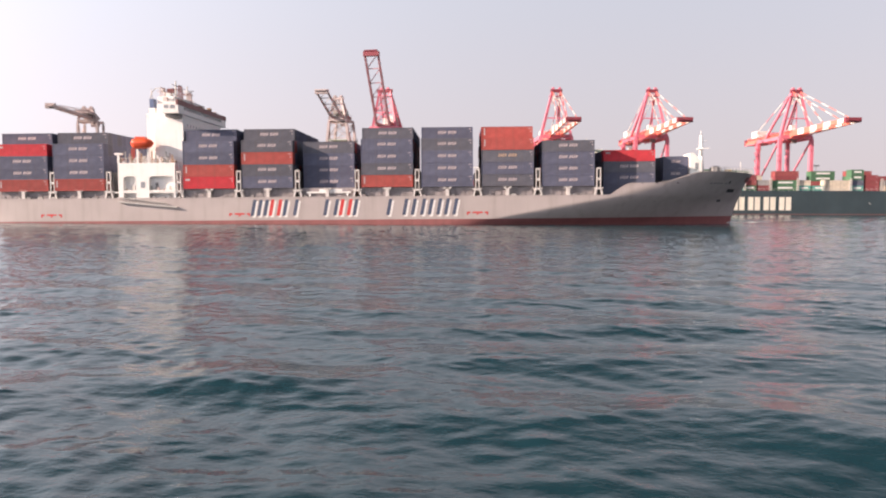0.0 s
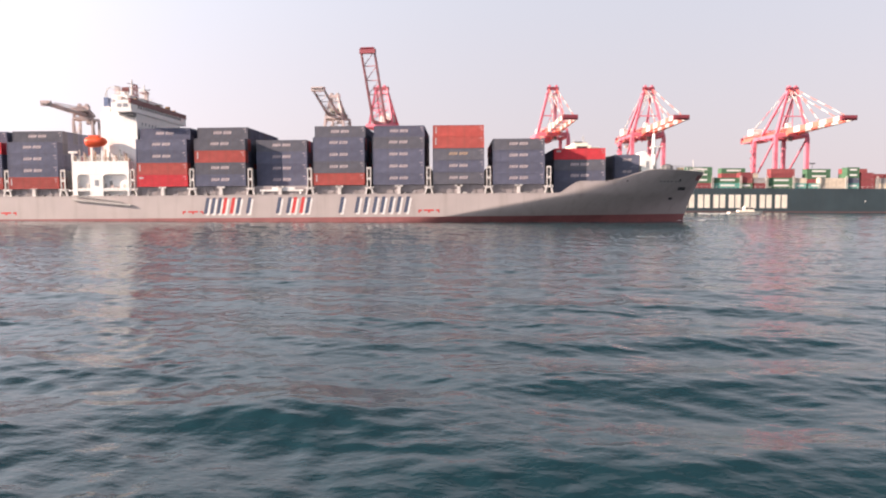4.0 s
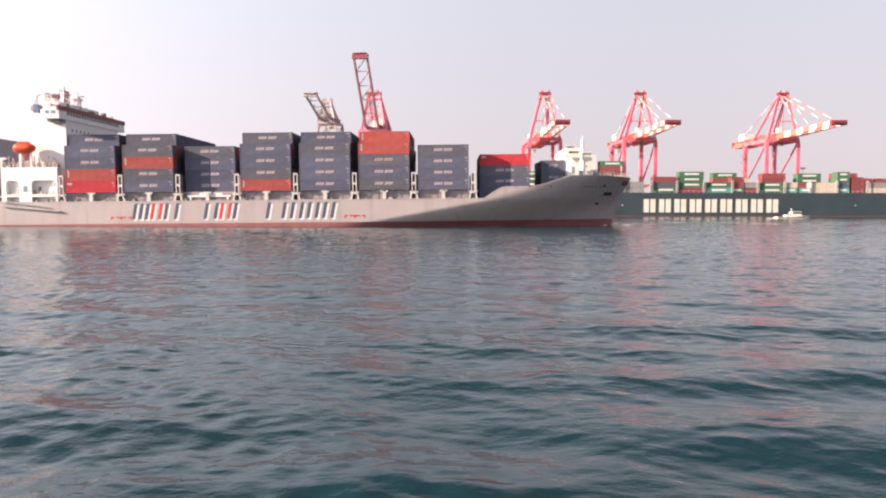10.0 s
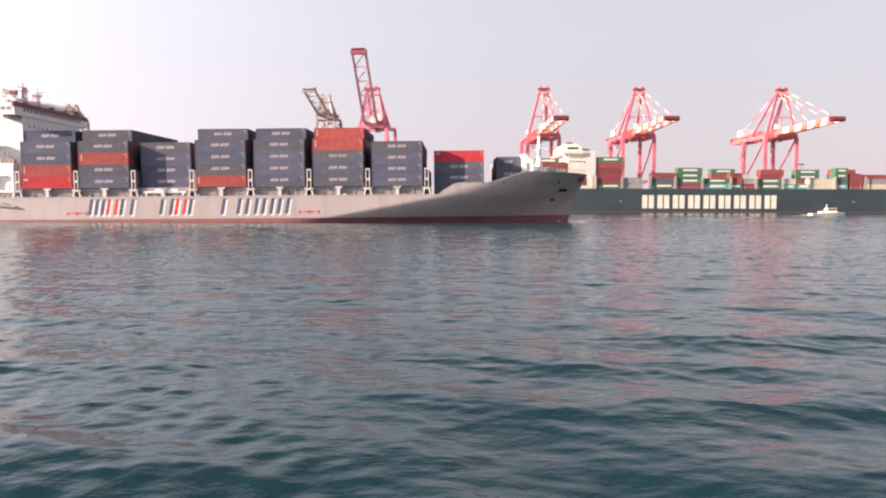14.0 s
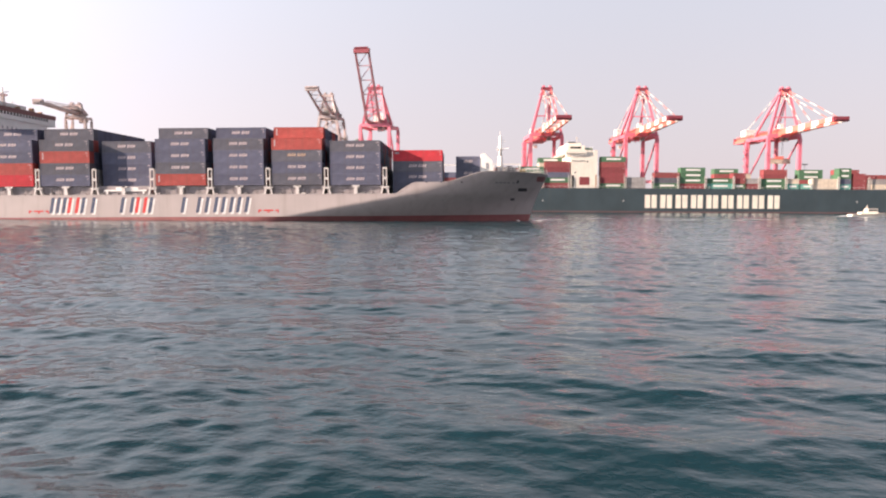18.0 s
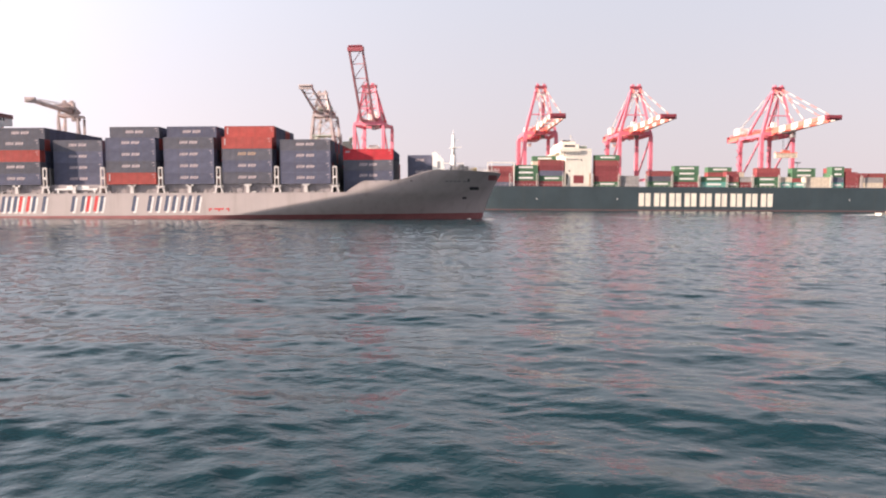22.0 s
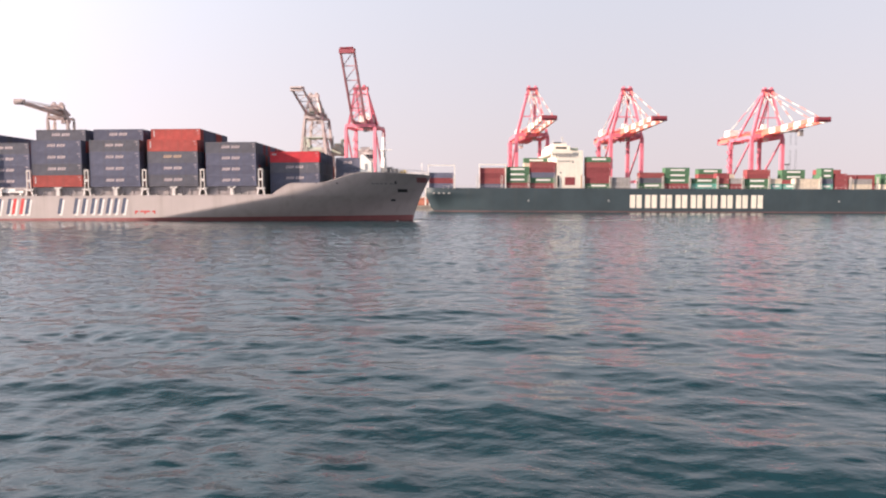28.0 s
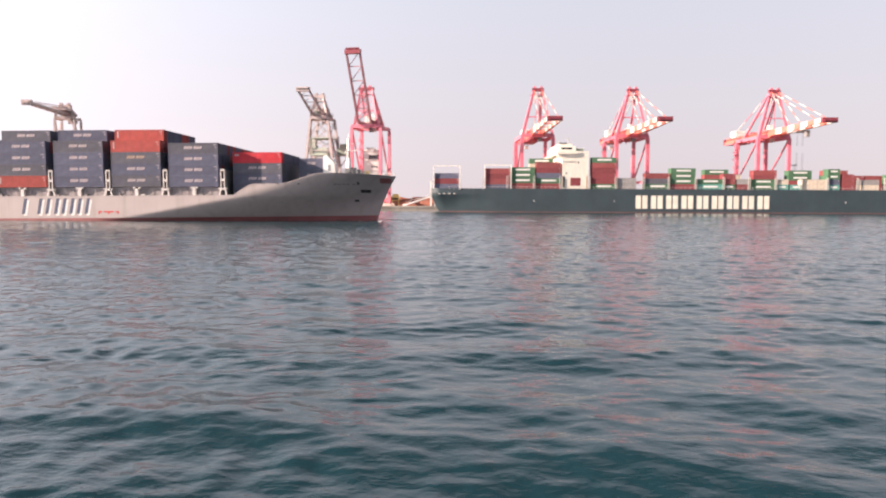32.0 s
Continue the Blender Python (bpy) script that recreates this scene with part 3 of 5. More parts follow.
# hatch coamings, stanchions and lashing frames under and between the bays
bm = bmesh.new()
lash = bmesh.new()
for x, z0, z1 in ((-0.52, 8.0, 13.1), (0.32, 8.0, 13.1)):
    box(lash, x, x + 0.22, 0.05, 0.5, z0, z1)
for z0, z1 in ((8.0, 8.4), (10.2, 10.75), (12.7, 13.1)):
    box(lash, -0.295, 0.315, 0.08, 0.47, z0, z1)
for sx in (-1, 1):
    beam(lash, (sx * 0.9, 0.3, 6.6), (sx * 0.55, 0.3, 8.3), 0.35, 0.4)
beam(lash, (-1.1, 0.3, 8.35), (1.1, 0.3, 8.35), 0.4, 0.3)
lash_me = to_mesh("lashing_frame", lash, LASHING)
pil = bmesh.new()
box(pil, -0.4, 0.4, 0.1, 0.7, DECK, 8.85)
box(pil, -0.9, 0.9, 0.1, 0.7, 8.45, 8.85)
pil_me = to_mesh("stanchion", pil, LASHING)
for x, h, base, first, outer, top in BAYS:
    boxes("hatch_coaming", [(x - 0.3, x + 12.5, 0.95, 31.2, DECK - 0.1, 8.0), (x - 0.2, x + 12.4, 0.8, 31.4, 8.0, base - 0.03)], COAMING, ship)
    for k in range(7):
        boxes("coaming_stay", [(x + 0.4 + 1.85 * k, x + 0.50 + 1.85 * k, 0.70, 0.79, DECK - 0.1, 8.3)], COAMING, ship)
    boxes("lashing_bridge", [(x + 12.95, x + 13.45, 2.5, 29.7, DECK - 0.1, 13.0)], DECK_GREY, ship)
    share("stanchion", pil_me, ship, pose(x + 6.1, 0, 0))
    share("lashing_frame", lash_me, ship, pose(x + 13.2, 0, 0), "pale steel lashing frame with two openings")
share("lashing_frame", lash_me, ship, pose(-71.9, 0, 0), "pale steel lashing frame with two openings")
boxes("hatch_coaming", [(29.0, 41.4, 3.1, 28.2, 5.0, 6.72)], DECK_GREY, ship)
boxes("hatch_coaming", [(44.3, 51, 8.2, 24, 8.0, 10.27)], DECK_GREY, ship)
# small fittings along the deck edge
cr = random.Random(21)
for i in range(70):
    x = -115 + 2.0 * i + cr.random()
    w, d, z = 0.3 + 0.9 * cr.random(), 0.3 + 0.3 * cr.random(), 0.5 + 1.2 * cr.random()
    boxes("deck_fitting", [(x, x + w, 0.2, 0.2 + d, DECK - 0.05, DECK + 0.36 * z)], (PALE_STEEL, DECK_GREY, COAMING)[cr.choice((0, 1, 1, 1, 2, 2))], ship)
# foam stirred up round the stem
for i in range(8):
    bm = bmesh.new()
    s0, t0 = 60 + 22 * cr.random(), 3 + 24 * cr.random()
    ln, wd, k = 0.5 + 0.9 * cr.random(), 0.12 + 0.2 * cr.random(), 12
    rim = [bm.verts.new((s0 + ln * math.cos(6.283 * a / k) * (0.7 + 0.5 * cr.random()), t0 + wd * math.sin(6.283 * a / k) * (0.7 + 0.5 * cr.random()), -0.2)) for a in range(k)]
    top = bm.verts.new((s0, t0, 0.22 - 0.0082 * s0 + 0.30))
    for a in range(k):
        bm.faces.new((rim[a], rim[(a + 1) % k], top))
    part("bow_foam", bm, FOAM, ship, "white foam on the water at the stem")

# long thin lines of wash left on the water ahead of the stem
for i in range(12):
    bm = bmesh.new()
    s0, t0 = 66 + 62 * cr.random(), 2 + 30 * cr.random()
    ln, wd, k = 2.0 + 4.0 * cr.random(), 0.10 + 0.14 * cr.random(), 16
    rim = [bm.verts.new((s0 + ln * math.cos(6.283 * a / k) * (0.8 + 0.4 * cr.random()), t0 + wd * math.sin(6.283 * a / k) * (0.6 + 0.8 * cr.random()), -0.2)) for a in range(k)]
    top = bm.verts.new((s0, t0, 0.22 - 0.0082 * s0 + 0.36))
    for a in range(k):
        bm.faces.new((rim[a], rim[(a + 1) % k], top))
    part("bow_foam", bm, FOAM, ship, "thin line of white wash on the water")

# accommodation block
def house():
    bm = bmesh.new()
    box(bm, -78.3, -71.4, 2.4, 29.8, DECK, 27.0)
    box(bm, -77.6, -71.9, 2.6, 29.6, 27.0, 29.3)
    box(bm, -77.0, -73.2, 9.0, 23.0, 29.3, 31.2)
    box(bm, -80.4, -78.31, 3.0, 6.0, DECK, 27.0)
    h = part("accommodation", bm, WHITE, ship, "white accommodation block")
    boxes("bridge_wing", [(-75.0, -71.0, -1.2, 33.4, 26.6, 27.0), (-74.8, -71.5, -1.2, 33.4, 28.7, 29.3)], WHITE, h)
    boxes("bridge_front", [(-71.49, -71.0, -1.5, 33.7, 28.55, 29.75)], BRIDGE_MAROON, h, "dark maroon band along the bridge roof")
    boxes("wing_bulwark", [(-75.0, -74.8, -1.2, 2.3, 27.0, 28.69), (-74.8, -71.35, -1.2, -1.0, 27.0, 28.69), (-71.34, -71.1, -1.2, 33.4, 27.0, 28.54)], WHITE, h)
    win = bmesh.new()
    box(win, -71.09, -71.04, 0.0, 0.85, 27.75, 28.5)
    wm = to_mesh("window", win, GLASS)
    for i in range(20):
        share("window", wm, h, pose(0, 2.6 + 1.38 * i, 0))
    port = bmesh.new()
    box(port, -71.42, -71.36, 0.0, 0.5, 0.0, 0.7)
    pm = to_mesh("window", port, PORT_GLASS)
    for k in range(5):
        for i in range(12):
            share("window", pm, h, pose(0, 5.2 + 1.95 * i, 13.0 + 2.75 * k))
    # lower side house with an open gallery
    boxes("side_house", [(-86.4, -72.7, 0.0, 6.0, 11.9, 15.1), (-82.1, -79.0, 0.0, 6.0, DECK, 11.89), (-86.4, -85.2, 0.0, 6.0, DECK, 11.89), (-73.1, -72.7, 0.0, 6.0, DECK, 11.89),
                         (-86.4, -72.7, 5.6, 6.0, DECK, 11.9), (-85.8, -84.2, 2.0, 5.5, DECK, 10.0), (-77.0, -75.2, 2.2, 5.5, DECK, 9.6)], WHITE, h)
    boxes("gallery_rail", [(-85.19, -82.11, 0.05, 0.15, 8.3, 8.65), (-78.99, -73.11, 0.05, 0.15, 8.3, 8.65)], WHITE, h)
    rail = bmesh.new()
    for i in range(15):
        x = -86.3 + i * 0.97
        box(rail, x, x + 0.06, 0.05, 0.11, 15.1, 16.2)
    box(rail, -86.4, -72.7, 0.06, 0.11, 16.15, 16.2)
    box(rail, -86.4, -72.7, 0.06, 0.11, 15.6, 15.65)
    part("railing", rail, WHITE, h)
    for r in ((-87.2, -85.4, 0.2, 1.0, 17.0, 17.5), (-86.6, -86.2, 0.3, 0.8, 15.1, 17.0), (-82.0, -81.6, 0.4, 0.8, 15.1, 18.9), (-79.4, -79.0, 0.4, 0.8, 15.1, 18.9)):
        boxes("boat_davit", [r], WHITE, h)
    for i in range(9):
        x = -85.6 + 1.45 * i
        boxes("deck_fitting", [(x, x + 0.5 + 0.3 * (i % 3), 1.0 + 0.5 * (i % 2), 1.8 + 0.5 * (i % 2), 15.1, 15.7 + 0.35 * (i % 4))], (WHITE, PALE_STEEL, SAND)[i % 3], h)
    for i in range(16):
        x = -85.9 + 0.82 * i
        boxes("davit_gear", [(x, x + 0.22, 0.5 + 0.4 * (i % 3), 0.8 + 0.4 * (i % 3), 15.1, 16.5 + 0.45 * ((i * 7) % 4)), (x - 0.25, x + 0.5, 0.55 + 0.4 * (i % 3), 0.75 + 0.4 * (i % 3), 15.7 + 0.3 * (i % 3), 15.95 + 0.3 * (i % 3))], (SAND, PALE_STEEL, CRANE_GREY)[i % 3], h)
    # rounded upper corners of the gallery openings
    for x, d in ((-85.2, 1), (-82.1, -1), (-79.0, 1), (-73.1, -1)):
        bm = bmesh.new()
        rim = [(x, 11.89)] + [(x + d * 0.9 * (1 - math.sin(radians(18 * k))), 11.89 - 0.9 * (1 - math.cos(radians(18 * k)))) for k in range(6)]
        va, vb = ([bm.verts.new((px, y, pz)) for px, pz in rim] for y in (0.01, 0.30))
        bm.faces.new(va)
        bm.faces.new(vb[::-1])
        for k in range(7):
            bm.faces.new((va[k], va[(k + 1) % 7], vb[(k + 1) % 7], vb[k]))
        part("corner_plate", bm, WHITE, h)
    # added shallow walls before the back wall, to catch light and brighten the gallery
    for r in ((-85.19, -82.11, 1.1, 1.2, 8.26, 11.89), (-78.99, -73.11, 1.1, 1.2, 8.26, 11.89), (-85.19, -82.11, 1.4, 1.5, DECK, 7.94), (-78.99, -73.11, 1.4, 1.5, DECK, 7.94)):
        boxes("gallery_wall", [r], WHITE, h)
    boxes("doorway", [(-77.9, -77.2, 1.02, 1.09, 8.3, 10.4)], DECK_GREY, h)
    boxes("window", [(-81.0, -80.1, -0.06, -0.005, 9.2, 10.6)], PORT_GLASS, h)
    for i in range(8):
        x = -84.9 + 1.5 * i
        if not -82.9 < x < -78.9:
            boxes("gallery_gear", [(x, x + 0.35 + 0.25 * (i % 2), 0.5, 0.9, 8.26, 8.9 + 0.4 * ((i * 5) % 3))], (SAND, PALE_STEEL, CRANE_GREY)[i % 3], h)
    boxes("gallery_deck", [(-87.4, -72.7, 0.02, 5.5, 7.95, 8.25)], WHITE, h)
    # radar mast
    def spar(name, rows, material=PALE_STEEL):
        bm = bmesh.new()
        for p, q, r, r2 in rows:
            tube(bm, p, q, r, 7, r2)
        part(name, bm, material, h)
    spar("radar_mast", [((-76.6, 12, 31.2), (-76.6, 12, 36.2), 0.3, 0.18), ((-78.0, 12, 34.0), (-75.0, 12, 34.0), 0.1, 0.1), ((-76.6, 9.5, 35.0), (-76.6, 14.5, 35.0), 0.1, 0.1)])
    spar("radar_mast", [((-75.2, 16, 31.2), (-75.2, 16, 35.5), 0.25, 0.12), ((-76.9, 16, 34.2), (-73.6, 16, 34.2), 0.12, 0.12)])
    spar("whip_aerial", [((-79.8, 5.6, 30.3), (-80.2, 5.6, 33.6), 0.1, 0.06)])
    arc = [(-78.2 + 2.0 * math.cos(radians(20 + 22 * i)), 5.0, 30.6 + 2.8 * math.sin(radians(20 + 22 * i))) for i in range(8)]
    spar("curved_davit", [(a, b, 0.12, 0.12) for a, b in zip(arc, arc[1:])])
    for x, y, z in ((-77.0, 6.0, 33.0), (-76.2, 9.0, 34.4), (-74.6, 5.0, 32.4), (-73.6, 11.0, 33.2), (-75.2, 20.0, 32.6)):
        spar("aerial", [((x, y, 29.3), (x, y, z), 0.12, 0.07), ((x - 0.7, y, z - 0.6), (x + 0.7, y, z - 0.6), 0.06, 0.06)])
    boxes("mast_house", [(-78.4, -74.2, 5.0, 12.0, 29.31, 31.4), (-76.6, -75.4, 5.4, 7.0, 31.4, 32.3)], WHITE, h)
    for x in (-74.4, -72.9):
        boxes("window", [(x, x + 1.0, -1.27, -1.21, 27.75, 28.5)], PORT_GLASS, h)
    boxes("radar_scanner", [(-76.4, -74.0, 15.8, 16.2, 33.2, 33.6)], BRIDGE_MAROON, h, "maroon radar scanner")
    boxes("radar_scanner", [(-76.4, -74.8, 5.9, 6.6, 32.3, 33.4)], BRIDGE_MAROON, h, "maroon radar scanner")
    boxes("uptake", [(-79.9, -78.5, 3.2, 5.2, 27.0, 28.4)], WHITE, h)
    boxes("uptake_cap", [(-79.7, -78.7, 3.3, 5.1, 28.4, 30.6)], BLUE_DOME, h, "faded blue top of the uptake")
    # lattice masts and lockers on the bridge roof
    for x, y, z, w, mat in ((-77.6, 6.4, 33.6, 1.5, CRANE_GREY), (-74.2, 8.6, 34.4, 1.2, BRIDGE_MAROON), (-73.4, 13.0, 33.4, 0.9, CRANE_GREY)):
        lat = bmesh.new()
        z0 = 29.3
        for a in (-1, 1):
            for b in (-1, 1):
                beam(lat, (x + a * w / 2, y + b * w / 2, z0), (x + a * w / 4, y + b * w / 4, z), 0.16)
        n = 4
        for k in range(n):
            za, zb = z0 + (z - z0) * k / n, z0 + (z - z0) * (k + 1) / n
            wa, wb = w / 2 * (1 - 0.5 * k / n), w / 2 * (1 - 0.5 * (k + 1) / n)
            for b in (-1, 1):
                beam(lat, (x - wa, y + b * wa, za), (x + wb, y + b * wb, zb), 0.1)
                beam(lat, (x - wb, y + b * wb, zb), (x + wb, y + b * wb, zb), 0.1)
        beam(lat, (x - w, y, z - 0.8), (x + w, y, z - 0.8), 0.14)
        beam(lat, (x, y - w, z), (x, y + w, z), 0.14)
        part("lattice_mast", lat, mat, h)
    for x, y, z in ((-76.2, 4.4, 31.0), (-74.9, 6.6, 30.9), (-73.0, 5.2, 30.5), (-72.6, 18.0, 30.6), (-72.4, 24.0, 30.9), (-72.6, 28.5, 30.4)):
        boxes("roof_locker", [(x - 0.5, x + 0.5, y - 0.5, y + 0.5, 29.56, z)], SAND if x > -74.95 else CRANE_GREY, h)
    # dark grey paints in the shade under the near bridge wing
    boxes("wing_soffit", [(-74.7, -71.4, 0.1, 2.3, 25.9, 26.59)], DECK_GREY, h, "bracket under the bridge wing, its shade put into dark grey")
    for i in range(6):
        boxes("roof_fitting", [(-75.0 + (i % 2) * 1.4, -74.2 + (i % 2) * 1.4, 3 + 4.6 * i, 3.5 + 4.6 * i, 29.56, 30.1 + 0.25 * (i % 3))], PALE_STEEL, h)


house()


def lifeboat():
    ob = new("lifeboat")
    bm = bmesh.new()
    rings = []
    for i in range(13):
        u = -1 + i / 6
        w = max(0.04, (1 - abs(u) ** (6.0 if u < 0 else 2.4))) ** 0.6
        rings.append([bm.verts.new((u * 2.7, math.cos(a) * 1.25 * w, (math.sin(a) * (1.15 if math.sin(a) > 0 else 1.35)) * w ** 0.8)) for a in [2 * math.pi * j / 12 for j in range(12)]])
    for a, b in zip(rings, rings[1:]):
        for j in range(12):
            bm.faces.new((a[j], a[(j + 1) % 12], b[(j + 1) % 12], b[j])).smooth = True
    bm.faces.new(rings[0][::-1])
    bm.faces.new(rings[-1])
    part("hull", bm, LIFEBOAT, ob)
    boxes("canopy", [(-1.4, 0.9, -0.7, 0.7, 1.0, 1.5)], LIFEBOAT, ob)
    boxes("fender", [(-2.3, 1.6, -1.30, -1.20, -0.08, 0.08)], LIFEBOAT, ob)
    tagged(ob, "enclosed orange lifeboat hung beside the white deckhouse", "lifeboat")
    afloat.append((ob, pose(-80.5, 0.3, 19.75, 0, 0, 0)))


lifeboat()

# forecastle: breakwater, mast, winches, rail, hull openings
boxes("breakwater", [(49.0, 50.0, 9.0, 10.2, 10.6, 15.6), (50.02, 50.35, 8.6, 22.6, 10.6, 15.4)], WHITE, ship, "white breakwater and locker")
bm = bmesh.new()
prof = ((50.9, 10.6), (50.9, 16.6), (51.7, 16.9), (53.7, 14.9), (53.9, 10.6))
va, vb = ([bm.verts.new((x, y, z)) for x, z in prof] for y in (7.6, 13.0))
bm.faces.new(va)
bm.faces.new(vb[::-1])
for k in range(5):
    bm.faces.new((va[k], vb[k], vb[(k + 1) % 5], va[(k + 1) % 5]))
bmesh.ops.recalc_face_normals(bm, faces=bm.faces)
part("mast_house", bm, WHITE, ship, "cream white wedge-shaped mast house on the forecastle")
boxes("mast_house_door", [(52.1, 52.8, 7.54, 7.59, 12.8, 14.4)], PORT_GLASS, ship)
fm = bmesh.new()
tube(fm, (56.2, 16.1, 11.0), (56.2, 16.1, 16.5), 1.0, 10, 0.6)
tube(fm, (56.2, 16.1, 16.5), (56.2, 16.1, 21.8), 0.5, 10, 0.35)
box(fm, 55.3, 57.1, 15.3, 16.9, 18.3, 18.5)
beam(fm, (56.2, 16.1, 20.4), (57.6, 16.1, 20.4), 0.14)
beam(fm, (56.2, 14.2, 18.4), (56.2, 18.0, 18.4), 0.16)
beam(fm, (55.2, 16.1, 18.2), (58.4, 16.1, 18.6), 0.22)
tube(fm, (56.2, 16.1, 21.8), (56.2, 16.1, 23.0), 0.1, 6, 0.06)
part("foremast", fm, WHITE, ship, "white foremast with a small yard")
for y in (9.6, 19.2):
    wnc = bmesh.new()
    tube(wnc, (58.6, y, 12.2), (58.6, y + 3.4, 12.2), 0.8, 12)
    for e in (0, 3.4):
        box(wnc, 58.0, 59.2, y + e - 0.15, y + e + 0.15, 11.0, 13.0)
    part("winch", wnc, DECK_GREY, ship)
bm = bmesh.new()
for side in (-1, 1):
    prev = None
    s = 54.0
    while s < 68.2:
        z = sheer(s)
        y = BEAM / 2 + side * (half(s, z) - 0.2)
        beam(bm, (s, y, z), (s, y, z + 1.05), 0.12)
        for dz in (0.5, 1.0):
            if prev:
                beam(bm, (prev[0], prev[1], prev[2] + dz), (s, y, z + dz), 0.09)
        prev = (s, y, z)
        s += 1.0
tube(bm, (66.3, 16.1, 11.5), (66.3, 16.1, 15.0), 0.08, 6)
part("bow_rail", bm, LASHING, ship)


def on_hull(name, s, z, ls, lz, material, label):
    """A thin plate that follows the near side of the bow."""
    bm = bmesh.new()
    n = max(1, int(ls / 0.6))
    prev = None
    for k in range(n + 1):
        cur = []
        for zz in (z - lz / 2, z + lz / 2):
            ss = s - ls / 2 + ls * k / n
            p = Vector((ss, BEAM / 2 - half(ss, zz) - 0.05, zz))
            cur += [bm.verts.new(p), bm.verts.new(p + Vector((0, 0.14, 0)))]
        if prev:
            for a, b in ((0, 2), (3, 1), (2, 3), (1, 0)):
                bm.faces.new((prev[a], cur[a], cur[b], prev[b]))
        if k in (0, n):
            bm.faces.new((cur[0], cur[1], cur[3], cur[2]))
        prev = cur
    bmesh.ops.recalc_face_normals(bm, faces=bm.faces)
    return part(name, bm, material, ship, label)


for s, y, z, mat in ((58.2, 11.0, 13.7, DECK_GREY), (59.4, 13.0, 13.4, DECK_GREY), (60.6, 17.5, 13.1, PALE_STEEL), (57.0, 9.0, 13.3, DECK_GREY), (61.6, 12.0, 12.9, YELLOW)):
    boxes("mooring_gear", [(s - 0.7, s + 0.7, y - 0.8, y + 0.8, 11.0, z), (s - 0.3, s + 0.3, y - 1.1, y + 1.1, 11.0, z - 0.5)], mat, ship)
# these openings are only dark plates, their shade painted onto the hull
on_hull("anchor_recess", 61.5, 7.6, 2.4, 0.8, DARK, "dark plate for the shade in the anchor recess")
on_hull("hawse_pipe", 59.0, 5.2, 1.1, 0.55, DARK, "dark plate for the shade of an opening in the bow")
on_hull("fairlead", 60.0, 9.6, 0.5, 0.6, DARK, "dark plate for the shade in a fairlead")
for s in (54.6, 55.6, 56.6, 57.6, 58.9, 59.9):
    on_hull("name_bar", s, 9.3, 0.7, 0.35, DECK_GREY, "plain dark bar of the painted name")
on_hull("bow_mark", 66.4, 10.3, 2.6, 1.25, HULL_RED, "red patch at the stem")
for s in (37.5, 41.0, 46.0):
    on_hull("freeing_port", s, 9.4, 0.5, 0.22, DARK, "dark plate for the shade in a freeing port")

# accommodation ladder stowed on the side
bm = bmesh.new()
beam(bm, (-86.4, -0.30, 5.9), (-72.2, -0.30, 4.5), 0.6, 0.3)
beam(bm, (-86.4, -0.30, 7.0), (-75.2, -0.30, 5.5), 0.3, 0.18)
for i in range(16):
    k = i / 15
    beam(bm, (-86.4 + 12.4 * k, -0.45, 6.0 - 1.22 * k), (-86.2 + 11.2 * k, -0.45, 7.0 - 1.5 * k), 0.1)
part("accommodation_ladder", bm, PALE_STEEL, ship, "pale folded accommodation ladder")
# ladder stowed on deck before the recessed bay
boxes("gangway", [(-41.5, -31.0, 0.5, 1.5, 7.6, 8.0), (-38.5, -33.0, 0.45, 0.55, 8.0, 8.6), (-41.0, -40.6, 0.6, 1.2, DECK, 7.6), (-32.0, -31.6, 0.6, 1.2, DECK, 7.6)], WHITE, ship, "white stowed gangway")


# ---------------------------------------------------------------- the moored green ship
MY = 362.0
moored = new("moored_container_ship")
moored.matrix_basis = pose(0, MY, 0)
tagged(moored, "dark green container ship moored at the quay, carrying containers", "container ship")
M_DECK, M_BEAM, M_LEN = 11.9, 42.0, 330.0


def moored_half(x, z):
    b = M_BEAM / 2
    if x < 34:
        k = (34 - x) / 34
        b *= 1 - (0.10 + 0.05 * max(0, 9 - z)) * k * k
    if x > M_LEN - 60:
        k = (x - M_LEN + 60) / 60
        b *= max(0.02, 1 - k ** (1.6 + 0.08 * z))
    return b


def moored_end(z):
    return -0.6 + 0.42 * max(0.0, 8.0 - z) + (0.5 * (2 - z) if z < 2 else 0)


def moored_sheet(z0, z1, levels, name, material, label):
    bm = bmesh.new()
    n = 70
    first = None
    for side in (-1, 1):
        grid = []
        for i in range(n + 1):
            row = []
            for j in range(levels + 1):
                z = z0 + (z1 - z0) * j / levels
                a = moored_end(z)
                x = a + (M_LEN - a) * (i / n)
                row.append(bm.verts.new((x, M_BEAM / 2 + side * moored_half(x, z), z)))
            grid.append(row)
        for i in range(n):
            for j in range(levels):
                q = (grid[i][j], grid[i + 1][j], grid[i + 1][j + 1], grid[i][j + 1])
                bm.faces.new(q if side < 0 else q[::-1]).smooth = True
        if first:
            for j in range(levels):
                bm.faces.new((grid[0][j], first[j], first[j + 1], grid[0][j + 1]))
        first = grid[0]
    return part(name, bm, material, moored, label)


moored_sheet(0.55, M_DECK, 12, "hull", HULL_GREEN, "dark green painted hull plating")
moored_sheet(-6, 0.55, 3, "boot_topping", BOOT_DULL, "dull red band at the waterline")
bm = bmesh.new()
prev = None
